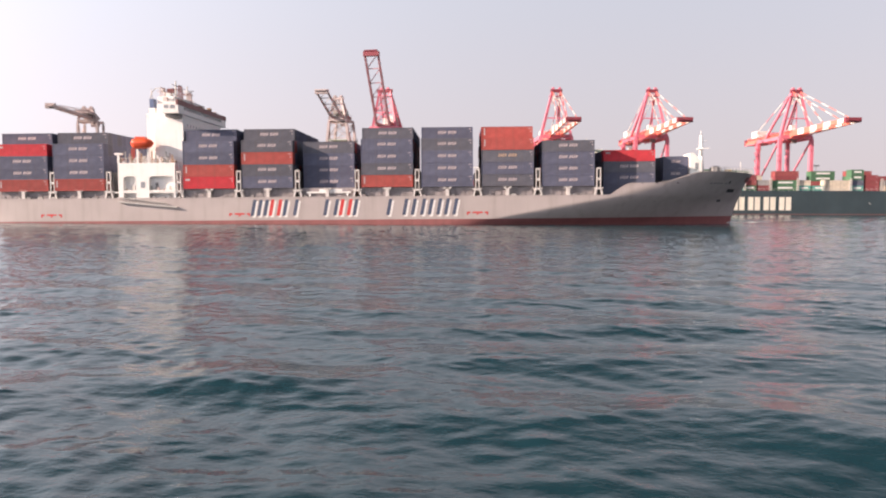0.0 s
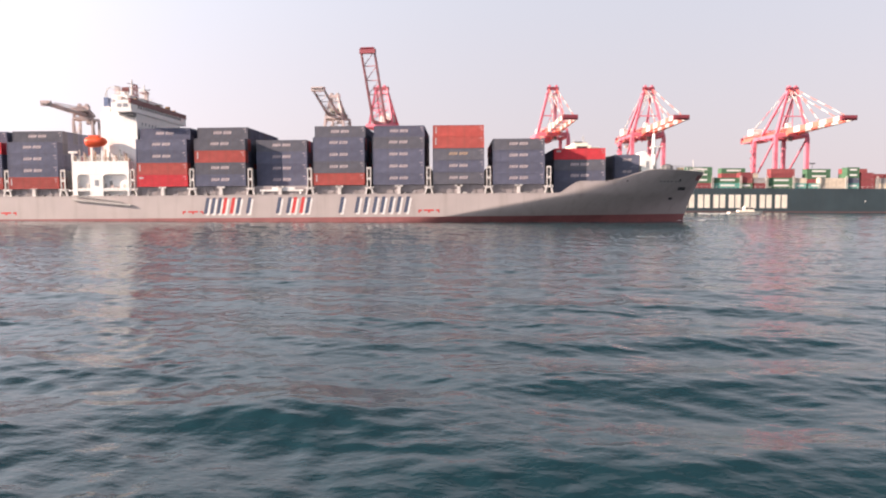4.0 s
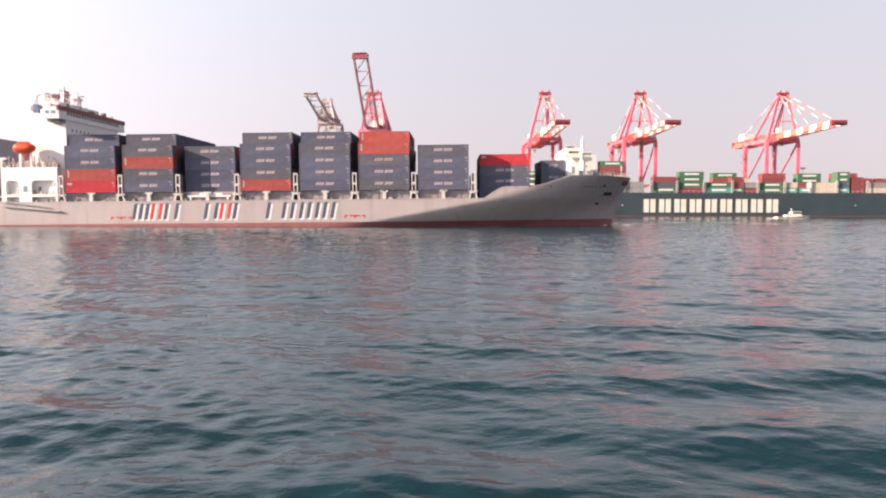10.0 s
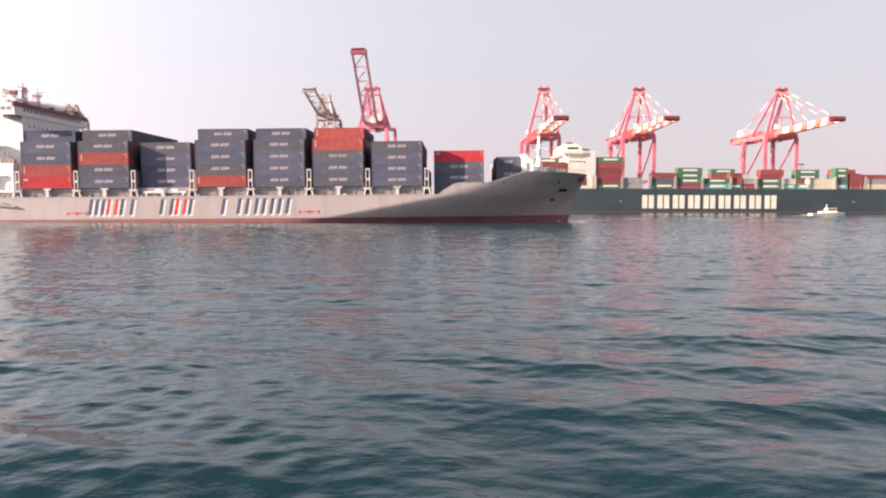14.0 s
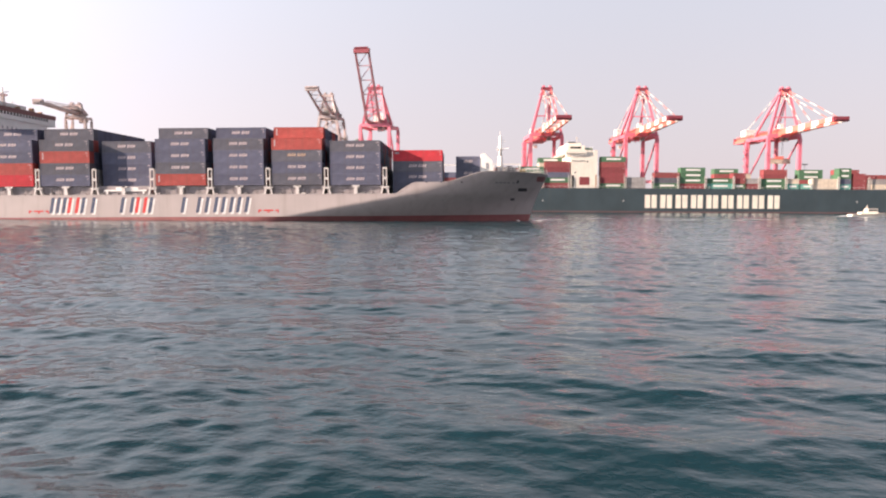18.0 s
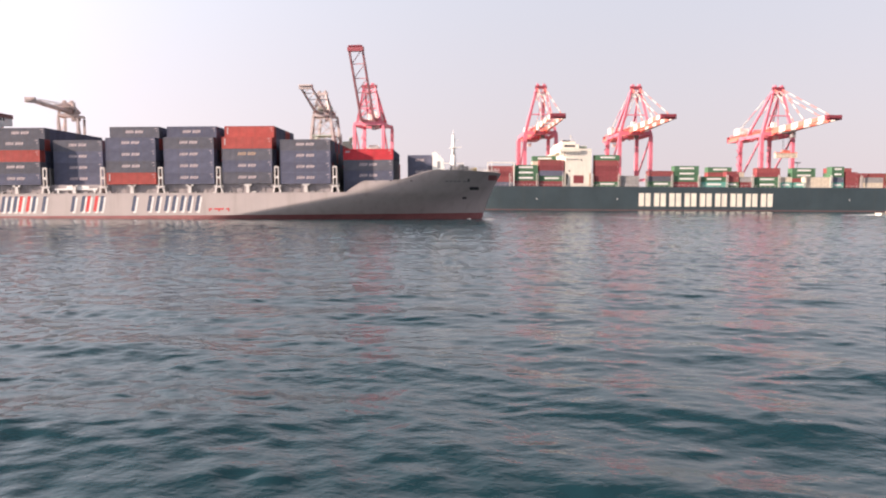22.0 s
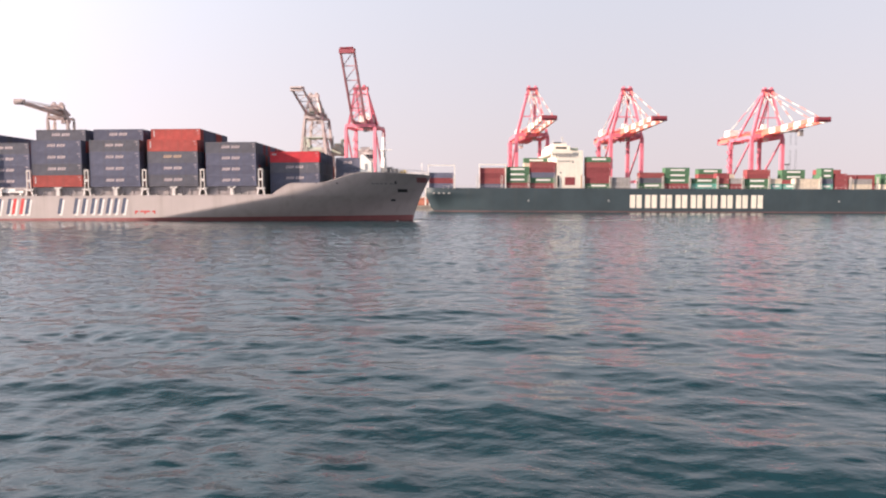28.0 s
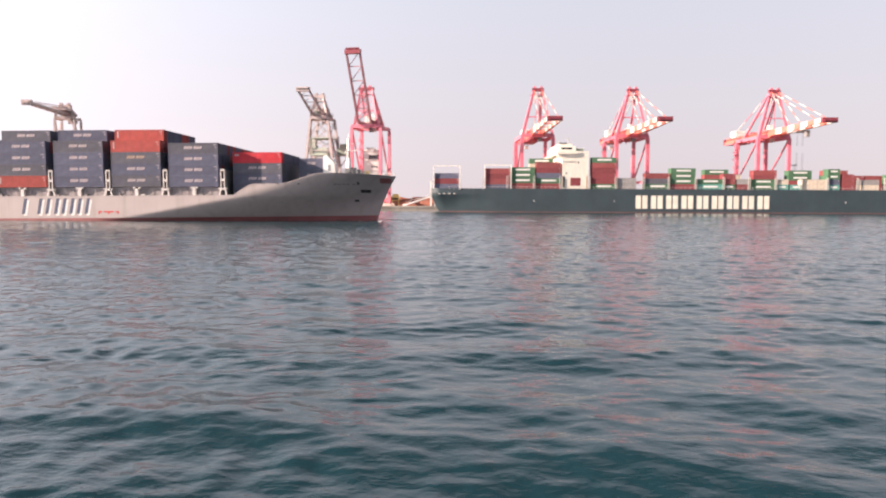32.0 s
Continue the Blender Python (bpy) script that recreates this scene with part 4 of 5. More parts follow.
for i in range(41):
    x = -0.4 + (M_LEN - 2) * i / 40
    b = moored_half(x, M_DECK) - 0.1
    cur = (bm.verts.new((x, M_BEAM / 2 - b, M_DECK - 0.6)), bm.verts.new((x, M_BEAM / 2 + b, M_DECK - 0.6)))
    if prev:
        bm.faces.new((prev[0], cur[0], cur[1], prev[1]))
    prev = cur
part("deck", bm, DECK_GREY, moored)
# owner's mark: nine plain cream blocks
for i in range(9):
    x = 100.9 + 7.62 * i
    for a in (0.0, 3.25):
        boxes("mark_bar", [(x + a, x + a + 2.6, -0.04, -0.005, 2.2, 8.75)], LETTER_CREAM, moored, "plain cream painted bar")
for x in (50.0, 90.0, 206.0):
    boxes("pilot_mark", [(x, x + 0.45, -0.04, -0.005, 5.4, 6.1)], LETTER_WHITE, moored, "small white mark")
for i in range(4):
    x = 2.6 + 2.5 * i
    y = M_BEAM / 2 - max(moored_half(x, 9.7), moored_half(x + 1.4, 9.7)) - 0.06
    beams("name_bar", [((x, y + 0.03, 9.3), (x + 1.1, y + 0.03 - 0.05, 9.3), 0.06, 0.5)], PALE_STEEL, moored, "plain pale bar of the painted name")
# deck edge posts
bm = bmesh.new()
x = 8.0
while x < 240:
    box(bm, x, x + 0.12, 0.3, 0.42, M_DECK - 0.6, M_DECK + 1.0)
    x += 2.4
box(bm, 8, 240, 0.3, 0.38, M_DECK + 0.95, M_DECK + 1.05)
part("railing", bm, PALE_STEEL, moored)

# accommodation
bm = bmesh.new()
box(bm, 64.2, 77.2, 1.0, 41.0, M_DECK - 0.6, 30.6)
mh = part("accommodation", bm, CREAM_WHITE, moored, "cream white accommodation block")
boxes("bridge_wing", [(61.4, 71.6, 0.0, 42.0, 29.0, 29.6), (61.4, 71.6, 0.0, 0.25, 29.6, 30.7), (61.9, 63.9, 1.4, 4.0, 27.2, 29.0)], CREAM_WHITE, mh)
boxes("wheelhouse", [(62.6, 71.2, 3.0, 39.0, 30.61, 33.0), (63.4, 70.0, 6.0, 34.0, 33.0, 34.4)], CREAM_WHITE, mh)
boxes("wheelhouse_window", [(64.0, 69.4, 2.93, 2.99, 31.5, 32.5)], GLASS, mh, "dark band of wheelhouse windows")
# added dark glass box, standing in for a window band atop the wheelhouse
boxes("roof_tank", [(64.0, 67.6, 8.0, 11.0, 34.4, 35.2)], GLASS, mh)
for x, z in ((64.6, 36.6), (66.4, 36.0), (69.2, 38.6), (70.4, 36.2)):
    boxes("radar_mast", [(x, x + 0.35, 15.0, 15.4, 34.4, z), (x - 0.9, x + 1.2, 15.1, 15.35, z - 1.1, z - 0.85)], PALE_STEEL, mh)
boxes("funnel_top", [(72.6, 77.0, 12.0, 26.0, 30.6, 32.6)], PALE_GREEN, mh, "pale green funnel top")
boxes("funnel_band", [(72.4, 77.1, 11.9, 26.1, 32.6, 32.9)], LETTER_WHITE, mh)
# added beams stand in for the dark shade under the bridge wing
boxes("soffit_beam", [(64.2, 71.6, 0.5, 0.99, 27.9, 28.4), (64.2, 70.4, 0.6, 0.99, 25.4, 25.7)], PALE_STEEL, mh)
boxes("side_ladder", [(76.3, 76.9, 0.9, 0.99, 12.0, 18.4)], SAND, mh)
boxes("side_door", [(68.4, 73.4, 0.93, 0.99, 13.5, 17.4)], BOX["maroon"], mh, "maroon panel in the white side")
boxes("doorway", [(64.6, 65.6, 0.93, 0.99, 12.6, 18.2)], DARK, mh, "dark doorway")
pw = bmesh.new()
box(pw, 0, 0.6, 0.93, 0.99, 0, 0.8)
pwm = to_mesh("window", pw, GLASS)
for k in range(4):
    for i in range(4):
        if (i * 3 + k) % 8 == 0:
            share("window", pwm, mh, pose(66.0 + 3.0 * i, 0, 19.2 + 2.7 * k))

# containers on the moored ship: start, length, row, base, tiers from below
M_TIER = 2.62
M_BASE = 12.0
STACKS = [
    (0.8, 12.19, 1, 11.6, "navy maroon navy"), (26.2, 12.19, 0, 11.4, "navy rust maroon rust"), (38.4, 12.19, 0, 12.0, "maroon green green green"),
    (51.4, 12.19, 0, 11.9, "maroon green navy maroon rust"), (50.0, 12.19, 6, 12.0, "navy maroon green rust cream green"),
    (79.0, 12.19, 0, 11.8, "green maroon maroon maroon rust green"), (92.0, 9.2, 0, 12.2, "grey grey"), (105.8, 12.19, 0, 12.0, "green slate red"), (94.0, 6.06, 5, 12.0, "grey navy"),
    (118.6, 12.19, 0, 11.9, "maroon green green green"), (132.3, 12.19, 0, 11.9, "teal green"), (140.0, 12.19, 5, 11.9, "rust cream rust green"),
    (144.8, 6.06, 0, 11.9, "green rust maroon"), (151.6, 6.06, 0, 11.9, "maroon grey"), (151.6, 6.06, 4, 11.9, "green rust cream"), (158.8, 12.19, 0, 11.9, "green green"),
    (171.4, 6.06, 0, 11.9, "teal cream"), (167.5, 12.19, 7, 11.9, "maroon maroon maroon rust"), (178.4, 6.06, 0, 11.9, "teal"), (184.6, 12.19, 0, 11.9, "cream cream"),
    (186.0, 12.19, 7, 11.9, "cream rust green green"), (197.3, 6.06, 0, 11.9, "teal navy green green"), (204.4, 6.06, 0, 11.9, "maroon rust maroon"), (203.5, 12.19, 6, 11.9, "green navy green rust"),
    (214.0, 9.2, 0, 11.9, "cream grey"), (212.0, 12.19, 6, 11.9, "maroon rust maroon"), (227.6, 12.19, 0, 11.9, "cream green green"), (224.8, 12.19, 6, 11.9, "maroon rust rust"),
    (194.6, 12.19, 14, 11.9, "maroon rust"), (241.4, 12.19, 0, 11.9, "green maroon maroon"), (255.0, 12.19, 0, 11.9, "maroon teal"),
]
for x, ln, row, base, tiers in STACKS:
    for k, col in enumerate(tiers.replace("rust", "brick").replace("red", "brick").split()):
        for extra in (0, 1):
            mk = ["band"] if (col in ("green", "teal") and extra == 0) else (["number"] if extra == 0 else ())
            container(col, ln, M_TIER - 0.02, mk, pose(x, MY + 0.9 + 2.5 * row + 2.5 * extra, base + M_TIER * k), NAMES[col] + " steel shipping container aboard the moored ship", "containers on the moored ship", full=extra == 0 and row == 0)
# lashing towers between the moored ship's bays
lt = bmesh.new()
for x in (0, 0.75):
    box(lt, x, x + 0.22, 0.1, 0.5, 11.3, 18.0)
for z in (13.5, 15.8, 17.8):
    box(lt, 0.225, 0.745, 0.12, 0.48, z, z + 0.25)
ltm = to_mesh("lashing_tower", lt, PALE_STEEL)
for x in (13.4, 24.8, 37.0, 50.4, 63.4, 77.8, 91.1, 104.6, 117.5, 131.0, 145.0, 157.8, 171.0, 183.6, 197.0, 212.2, 226.0):
    share("lashing_tower", ltm, moored, pose(x - 0.6, 0, 0))
for x in (0.1, 25.5):
    boxes("lashing_portal", [(x, x + 0.45, 2.6, 3.1, 11.3, 23.4), (x + 13.2, x + 13.65, 2.6, 3.1, 11.3, 23.4), (x + 0.46, x + 13.19, 2.65, 3.05, 22.8, 23.3)] if x < 1 else [(x, x + 0.45, 0.2, 0.7, 11.3, 23.8), (x + 13.0, x + 13.45, 0.2, 0.7, 11.3, 23.8), (x + 0.46, x + 12.99, 0.25, 0.65, 23.2, 23.7)], CRANE_WHITE, moored, "pale lashing frame round the stack")
# hatch covers that carry the bays
for x, ln, row, base, tiers in STACKS:
    if row == 0 or x < 2:
        boxes("hatch_cover", [(x - 0.2, x + ln + 0.2, 0.7 if x > 2 else 3.0, 40.5 if x > 2 else 38.0, M_DECK - 0.9, base - 0.02)], DECK_GREY, moored)


# ---------------------------------------------------------------- ship-to-shore cranes
trolleys = []


def crane(m, label, legs, boom_mat, raised=0.0, outreach=70.0, back=34.0, top=72.0, deckz=46.0, band=None, house_mat=None, lattice=False, apex_mat=None, span=18.3, gauge=30.0, sep=6.6, hut=4.6, thick=1.0, trolley_at=8.0, braced=False, apex=2.2, foot=0.95, splay=1.0):
    """Local: x along the quay, -y over the water; origin under the waterside sill."""
    ob = new("quay_crane")
    ob.matrix_basis = m
    tagged(ob, label, "quay crane", "ship-to-shore cranes on the quay")
    w = span / 2
    zb = deckz - 3.2

    def lx(x, z):
        return x * (1 + (splay - 1) * (1 - z / zb))
    for sx in (-w, w):
        for y in (0, gauge):
            beams("leg", [((lx(sx, 1.6), y, 1.6), (sx, y, zb), 2.2 * thick, 2.3 * thick, 0.85)], legs, ob)
            boxes("bogie", [(lx(sx, 1.6) - 3.2, lx(sx, 1.6) + 3.2, y - 0.6, y + 0.6, 0.0, 1.6)], CRANE_GREY, ob)
        beams("side_beam", [((sx, -0.5, zb + 0.8), (sx, gauge + 0.5, zb + 0.8), 1.5 * thick, 1.9 * thick)], legs, ob)
        beams("side_tie", [((lx(sx, 15), 0.9, 15.0), (lx(sx, 15), gauge - 0.9, 15.0), 1.2, 1.6)], legs, ob)
        beams("brace", [((lx(sx, 16), gauge - 1, 16.0), (sx, 1.0, zb - 1), 0.8)], legs, ob)
    for y in (0, gauge):
        beams("sill_beam", [((lx(-w, 3.2), y, 3.2), (lx(w, 3.2), y, 3.2), 1.4, 1.8)], legs, ob)
        beams("portal_beam", [((-w, y, zb + 1.4), (w, y, zb + 1.4), 1.5 * thick, 2.2 * thick)], legs, ob)
    # apex frame
    am = apex_mat or legs
    for sx in (-1, 1):
        beams("apex_leg", [((sx * w * foot, 0, zb + 2), (sx * apex, 1.0, top), 1.5, 1.5, 0.75)], am, ob)
        beams("apex_strut", [((sx * w * 0.6, gauge * 0.92, deckz), (sx * apex, 2.0, top - 0.5), 1.1, 1.1, 0.8)], am, ob)
    beams("apex_beam", [((-apex - 1.2, 1.2, top), (apex + 1.2, 1.2, top), 1.6, 1.8)], CRANE_MAROON if legs is CRANE_HAZED_RED else am, ob)
    beams("apex_tie", [((-w * 0.62, 0.4, deckz + (top - deckz) * 0.36), (w * 0.62, 0.4, deckz + (top - deckz) * 0.36), 0.6)], am, ob)
    beams("mast_ladder", [((0.6, 1.2, deckz), (0.6, 1.2, top), 0.35)], am, ob)
    if band:
        for sx in (-1, 1):
            beams("apex_panel", [((sx * 2.6, 0.6, top - 8.0), (sx * 1.2, 1.0, top - 1.6), 1.1, 0.5)], band, ob, "white panel under the apex")
        beams("apex_panel", [((-2.2, 0.8, top - 4.6), (2.2, 0.8, top - 4.6), 0.5, 1.2)], band, ob, "white panel under the apex")
        beams("hanger", [((2.0, 14.0, deckz + 1.2), (1.8, 4.0, top - 8.0), 0.45)], CRANE_MAROON, ob)
    if lattice:
        for k in range(3):
            u, v = 0.15 + 0.27 * k, 0.15 + 0.27 * (k + 1)
            for sx in (-1, 1):
                p = Vector((sx * w * foot, 0, zb + 2)).lerp(Vector((sx * apex, 1.0, top)), u)
                q = Vector((sx * w * 0.6, gauge * 0.92, deckz)).lerp(Vector((sx * apex, 2.0, top - 0.5)), v)
                beams("apex_brace", [(p, q, 0.4)], am, ob)
                beams("apex_brace", [(p, Vector((-sx * w * foot, 0, zb + 2)).lerp(Vector((-sx * apex, 1.0, top)), v), 0.35)], am, ob)
    # trolley girders landward of the hinge
    hy = -3.0
    for sx in (-sep / 2, sep / 2):
        beams("trolley_girder", [((sx, hy, deckz - (0.3 if band else 0)), (sx, gauge + back - 4, deckz - (0.3 if band else 0)), 1.1 * thick, (4.2 if band else 2.4) * thick)], boom_mat, ob)
    beams("girder_tie", [((-sep / 2, gauge + back - 4, deckz), (sep / 2, gauge + back - 4, deckz), 1.0, 2.2)], boom_mat, ob)
    # boom in sections, turned up about its hinge
    turn = Matrix.Translation((0, hy, deckz)) @ Matrix.Rotation(radians(-raised), 4, "X")
    n = max(4, int(outreach / 7.0))
    for i in range(n):
        mat = (boom_mat, band)[i % 2] if band else boom_mat
        y0, y1 = -outreach * i / n - 0.02, -outreach * (i + 1) / n + 0.02
        for sx in (-sep / 2, sep / 2):
            bm = bmesh.new()
            d = 3.3 - 1.3 * i / n if band else 2.3 - 0.9 * i / n
            beam(bm, turn @ Vector((sx, y0, 0)), turn @ Vector((sx, y1, 0)), 1.1 * thick, d * thick)
            part("boom_section", bm, mat, ob, "white band of the boom" if mat is band else "")
        beams("boom_tie", [(turn @ Vector((-sep / 2, y1, 0)), turn @ Vector((sep / 2, y1, 0)), 0.45)], mat, ob)
        if lattice:
            beams("boom_brace", [(turn @ Vector((-sep / 2, y0, 0.3)), turn @ Vector((sep / 2, y1, 0.3)), 0.3)], mat, ob)
    beams("boom_tip", [(turn @ Vector((-sep / 2 - 0.6, -outreach, 0)), turn @ Vector((sep / 2 + 0.6, -outreach, 0)), 2.4, 2.4), (turn @ Vector((0, -outreach + 0.5, 0)), turn @ Vector((0, -outreach - 2.2, -0.2)), sep, 0.8)], CRANE_MAROON if legs is CRANE_HAZED_RED else boom_mat, ob)
    # stays
    a = Vector((0, 0.5, top - 0.6))
    for sx in (-1, 1):
        if raised < 10:
            for k, reach in enumerate((0.42, 0.90)):
                p, q = a + Vector((sx * 2.2, 0, 0)), Vector((sx * sep / 2, hy - outreach * reach, deckz + 1 + outreach * reach * math.sin(radians(raised))))
                m_seg = 7
                for s in range(m_seg):
                    mat = (boom_mat, band or boom_mat)[s % 2]
                    beams("stay", [(p + (q - p) * (s / m_seg), p + (q - p) * ((s + 0.99) / m_seg), 0.3)], mat, ob)
        p, q = a + Vector((sx * 2.2, 1.5, 0)), Vector((sx * sep / 2, gauge + back - 8, deckz + 1))
        for s in range(5):
            beams("back_stay", [(p + (q - p) * (s / 5), p + (q - p) * ((s + 0.99) / 5), 0.32)], (am, band or am)[s % 2], ob)
    hm = house_mat or CRANE_WHITE
    boxes("machinery_house", [(-3.6, 3.6, gauge + back - 18, gauge + back - 10, deckz + 1.3, deckz + 1.3 + hut)], hm, ob, "machinery house on the girders")
    if band:
        # machinery deck with its skirt, railing posts and bracing under the landward end
        y0, y1 = gauge + back - 20, gauge + back - 4.6
        boxes("machinery_deck", [(-sep / 2 - 2.2, sep / 2 + 2.2, y0, y1, deckz - 2.6, deckz - 2.2)], legs, ob)
        for sx in (-1, 1):
            boxes("deck_skirt", [(sx * (sep / 2 + 1.9) - 0.15, sx * (sep / 2 + 1.9) + 0.15, y0 + 0.3, y1 - 0.3, deckz - 2.19, deckz - 0.6)], CRANE_ORANGE, ob)
            for k in range(4):
                ya = hy + 6 + k * (gauge - 4) / 4
                beams("girder_brace", [((sx * sep / 2, ya, deckz - 2.3), (sx * sep / 2, ya + (gauge - 4) / 8, deckz - 4.0), 0.4), ((sx * sep / 2, ya + (gauge - 4) / 8, deckz - 4.0), (sx * sep / 2, ya + (gauge - 4) / 4, deckz - 2.3), 0.4)], legs, ob)
        boxes("end_platform", [(-sep / 2 - 1.6, sep / 2 + 1.6, gauge + back - 3.4, gauge + back - 1.6, deckz - 2.4, deckz + 1.4)], CRANE_MAROON, ob, "dark red end platform of the girder")
        boxes("cable_basket", [(-1.2, 1.2, gauge + back - 14, gauge + back - 12, deckz - 6.2, deckz - 4.2)], CRANE_GREY, ob)
        beams("basket_hanger", [((-1.0, gauge + back - 13, deckz - 4.2), (-1.0, gauge + back - 13, deckz - 2.6), 0.25), ((1.0, gauge + back - 13, deckz - 4.2), (1.0, gauge + back - 13, deckz - 2.6), 0.25)], legs, ob)
        boxes("hoist_platform", [(-2.8, 2.8, 3.0, 8.0, deckz + 2.4, deckz + 2.7), (-1.0, 1.4, 4.0, 7.0, deckz + 2.7, deckz + 5.4)], CRANE_WHITE, ob)
    boxes("operator_cab", [(1.4, 3.6, 6.0, 9.0, deckz - 4.4, deckz - 1.5)], hm, ob)
    boxes("walkway", [(sep / 2 + 0.6, sep / 2 + 1.4, hy, gauge + back - 5, deckz + 0.9, deckz + 1.0), (-sep / 2 - 1.4, -sep / 2 - 0.6, hy, gauge + back - 5, deckz + 0.9, deckz + 1.0)], legs, ob)
    for sx in (-1, 1):
        for k in range(3):
            y = gauge * (0.15 + 0.35 * k)
            boxes("girder_bracket", [(sx * (sep / 2 + 0.55), sx * (sep / 2 + 0.55) + 0.5, y, y + 0.6, deckz - 1.9, deckz + 1.2)], legs, ob)
        beams("handrail", [((sx * (sep / 2 + 1.4), hy, deckz + 2.0), (sx * (sep / 2 + 1.4), gauge + back - 5, deckz + 2.0), 0.12)], legs, ob)
    boxes("apex_platform", [(-4.2, 4.2, -0.6, 3.0, top - 3.2, top - 3.0)], am, ob)
    for sx in (-2.6, 1.2):
        boxes("sheave_block", [(sx, sx + 1.4, 0.2, 2.2, top + 0.8, top + 1.9)], am, ob)
    boxes("cable_reel", [(-w - 1.0, -w - 0.2, -2.4, 0.6, 5.0, 8.0)], CRANE_GREY, ob)
    for k in range(3):
        boxes("floodlight", [(-sep / 2 - 1.0, -sep / 2 - 0.4, gauge * 0.3 * k, gauge * 0.3 * k + 0.8, deckz - 2.6, deckz - 2.0)], CRANE_GREY, ob)
    boxes("electric_locker", [(-3.0, 0.5, gauge - 6, gauge - 2, deckz + 1.1, deckz + 3.0)], legs, ob)
    bm = bmesh.new()
    box(bm, -sep / 2 - 0.3, sep / 2 + 0.3, -2.6, 2.6, deckz - 2.3, deckz - 1.5)
    box(bm, 0.8, 2.8, -5.2, -2.8, deckz - 5.0, deckz - 1.6)
    tr = part("trolley", bm, DECK_GREY if legs is CRANE_HAZED_RED else legs, ob, "grey trolley with the driver's cab")
    tr.matrix_basis = pose(0, trolley_at, 0)
    trolleys.append(tr)
    if braced:
        for y in (0, gauge):
            for k in range(4):
                za, zc = 16 + k * (zb - 17) / 4, 16 + (k + 1) * (zb - 17) / 4
                beams("portal_brace", [((lx(-w, za), y, za), (lx(w, zc), y, zc), 0.4)], legs, ob)
                beams("portal_brace", [((lx(w, za), y, za), (lx(-w, zc), y, zc), 0.4)], legs, ob)
                beams("portal_tie", [((lx(-w, zc), y, zc), (lx(w, zc), y, zc), 0.5)], legs, ob)
        for sx in (-w, w):
            for k in range(4):
                za, zc = 16 + k * (zb - 17) / 4, 16 + (k + 1) * (zb - 17) / 4
                beams("side_brace", [((lx(sx, za), 0, za), (lx(sx, zc), gauge, zc), 0.4)], legs, ob)
        boxes("switch_house", [(-w - 6.5, -w - 0.8, gauge - 2, gauge + 3, 33.0, 37.5), (-w - 5.0, -w - 1.2, gauge - 2, gauge + 2, 37.5, 41.5)], CRANE_GREEN, ob, "pale green switch house on a bracket beside the legs")
        beams("house_bracket", [((-w, gauge, 32.6), (-w - 7.0, gauge, 32.6), 0.8), ((-w, gauge, 24.0), (-w - 5.5, gauge, 32.4), 0.6), ((-w - 6.8, gauge, 32.6), (-w - 6.8, gauge, 42.0), 0.4)], legs, ob)
        boxes("machine_floor", [(-w - 0.5, w + 0.5, -1.0, gauge + 1.0, 30.6, 31.2), (-w + 0.8, w - 0.8, 1.0, gauge - 1.0, 31.2, 35.4), (-w - 0.5, w + 0.5, -1.0, gauge + 1.0, 41.0, 41.5)], CRANE_GREEN, ob, "pale green machine floor between the legs")
        boxes("switch_house", [(w + 2.4, w + 10.5, gauge - 3, gauge + 3, 31.5, 36.0), (w + 4.0, w + 8.6, gauge - 2.6, gauge + 2.6, 36.0, 38.4), (w + 8.0, w + 11.4, gauge - 2.0, gauge + 2.4, 38.6, 41.0)], CRANE_GREEN, ob, "pale green switch house on a bracket beside the legs")
        beams("house_bracket", [((w, gauge, 31.2), (w + 11.6, gauge, 31.2), 0.8), ((w, gauge, 20.0), (w + 9.0, gauge, 31.0), 0.6), ((w + 11.2, gauge, 31.2), (w + 11.2, gauge, 41.4), 0.4), ((w + 2.6, gauge, 36.2), (w + 2.6, gauge, 43.0), 0.4)], legs, ob)
    # stair tower beside a landside leg
    bm = bmesh.new()
    for k in range(8):
        z = 3 + k * (zb - 4) / 8
        beam(bm, (-w - 1.2, gauge - 2, z), (-w - 1.2, gauge + 2, z + (zb - 4) / 8), 0.6, 0.2)
        box(bm, -w - 1.8, -w - 0.6, gauge + 1.5, gauge + 2.6, z + (zb - 4) / 8 - 0.1, z + (zb - 4) / 8)
    part("stair", bm, legs, ob)
    return ob


RAIL_Y = 430.0
for x in (61.3, 117.0, 200.7):
    crane(pose(x, RAIL_Y, QUAY_Z), "red quay crane with a lowered red and white boom", CRANE_HAZED_RED, CRANE_ORANGE, raised=1.2, outreach=57.0, band=CRANE_WHITE, top=68.3, deckz=43.6)
crane(pose(-38.2, 420, QUAY_Z, 0, 0, -11), "red quay crane with its boom turned up", CRANE_HAZED_RED, CRANE_MUTED, raised=58, outreach=41.2, back=8, top=66.5, deckz=47.4, lattice=True, band=None, sep=7.4, span=17, gauge=20, thick=0.85, apex=3.2, foot=0.8)
crane(pose(-69.6, 450, QUAY_Z, 0, 0, -10), "weathered grey quay crane with its boom turned up", CRANE_DULL, CRANE_DULL, raised=24, outreach=27, back=6, top=66.4, deckz=55.4, lattice=True, apex_mat=CRANE_DULL, sep=6.6, span=11, gauge=14, house_mat=CRANE_GREEN, hut=3.0, thick=0.7, braced=True, splay=2.1)
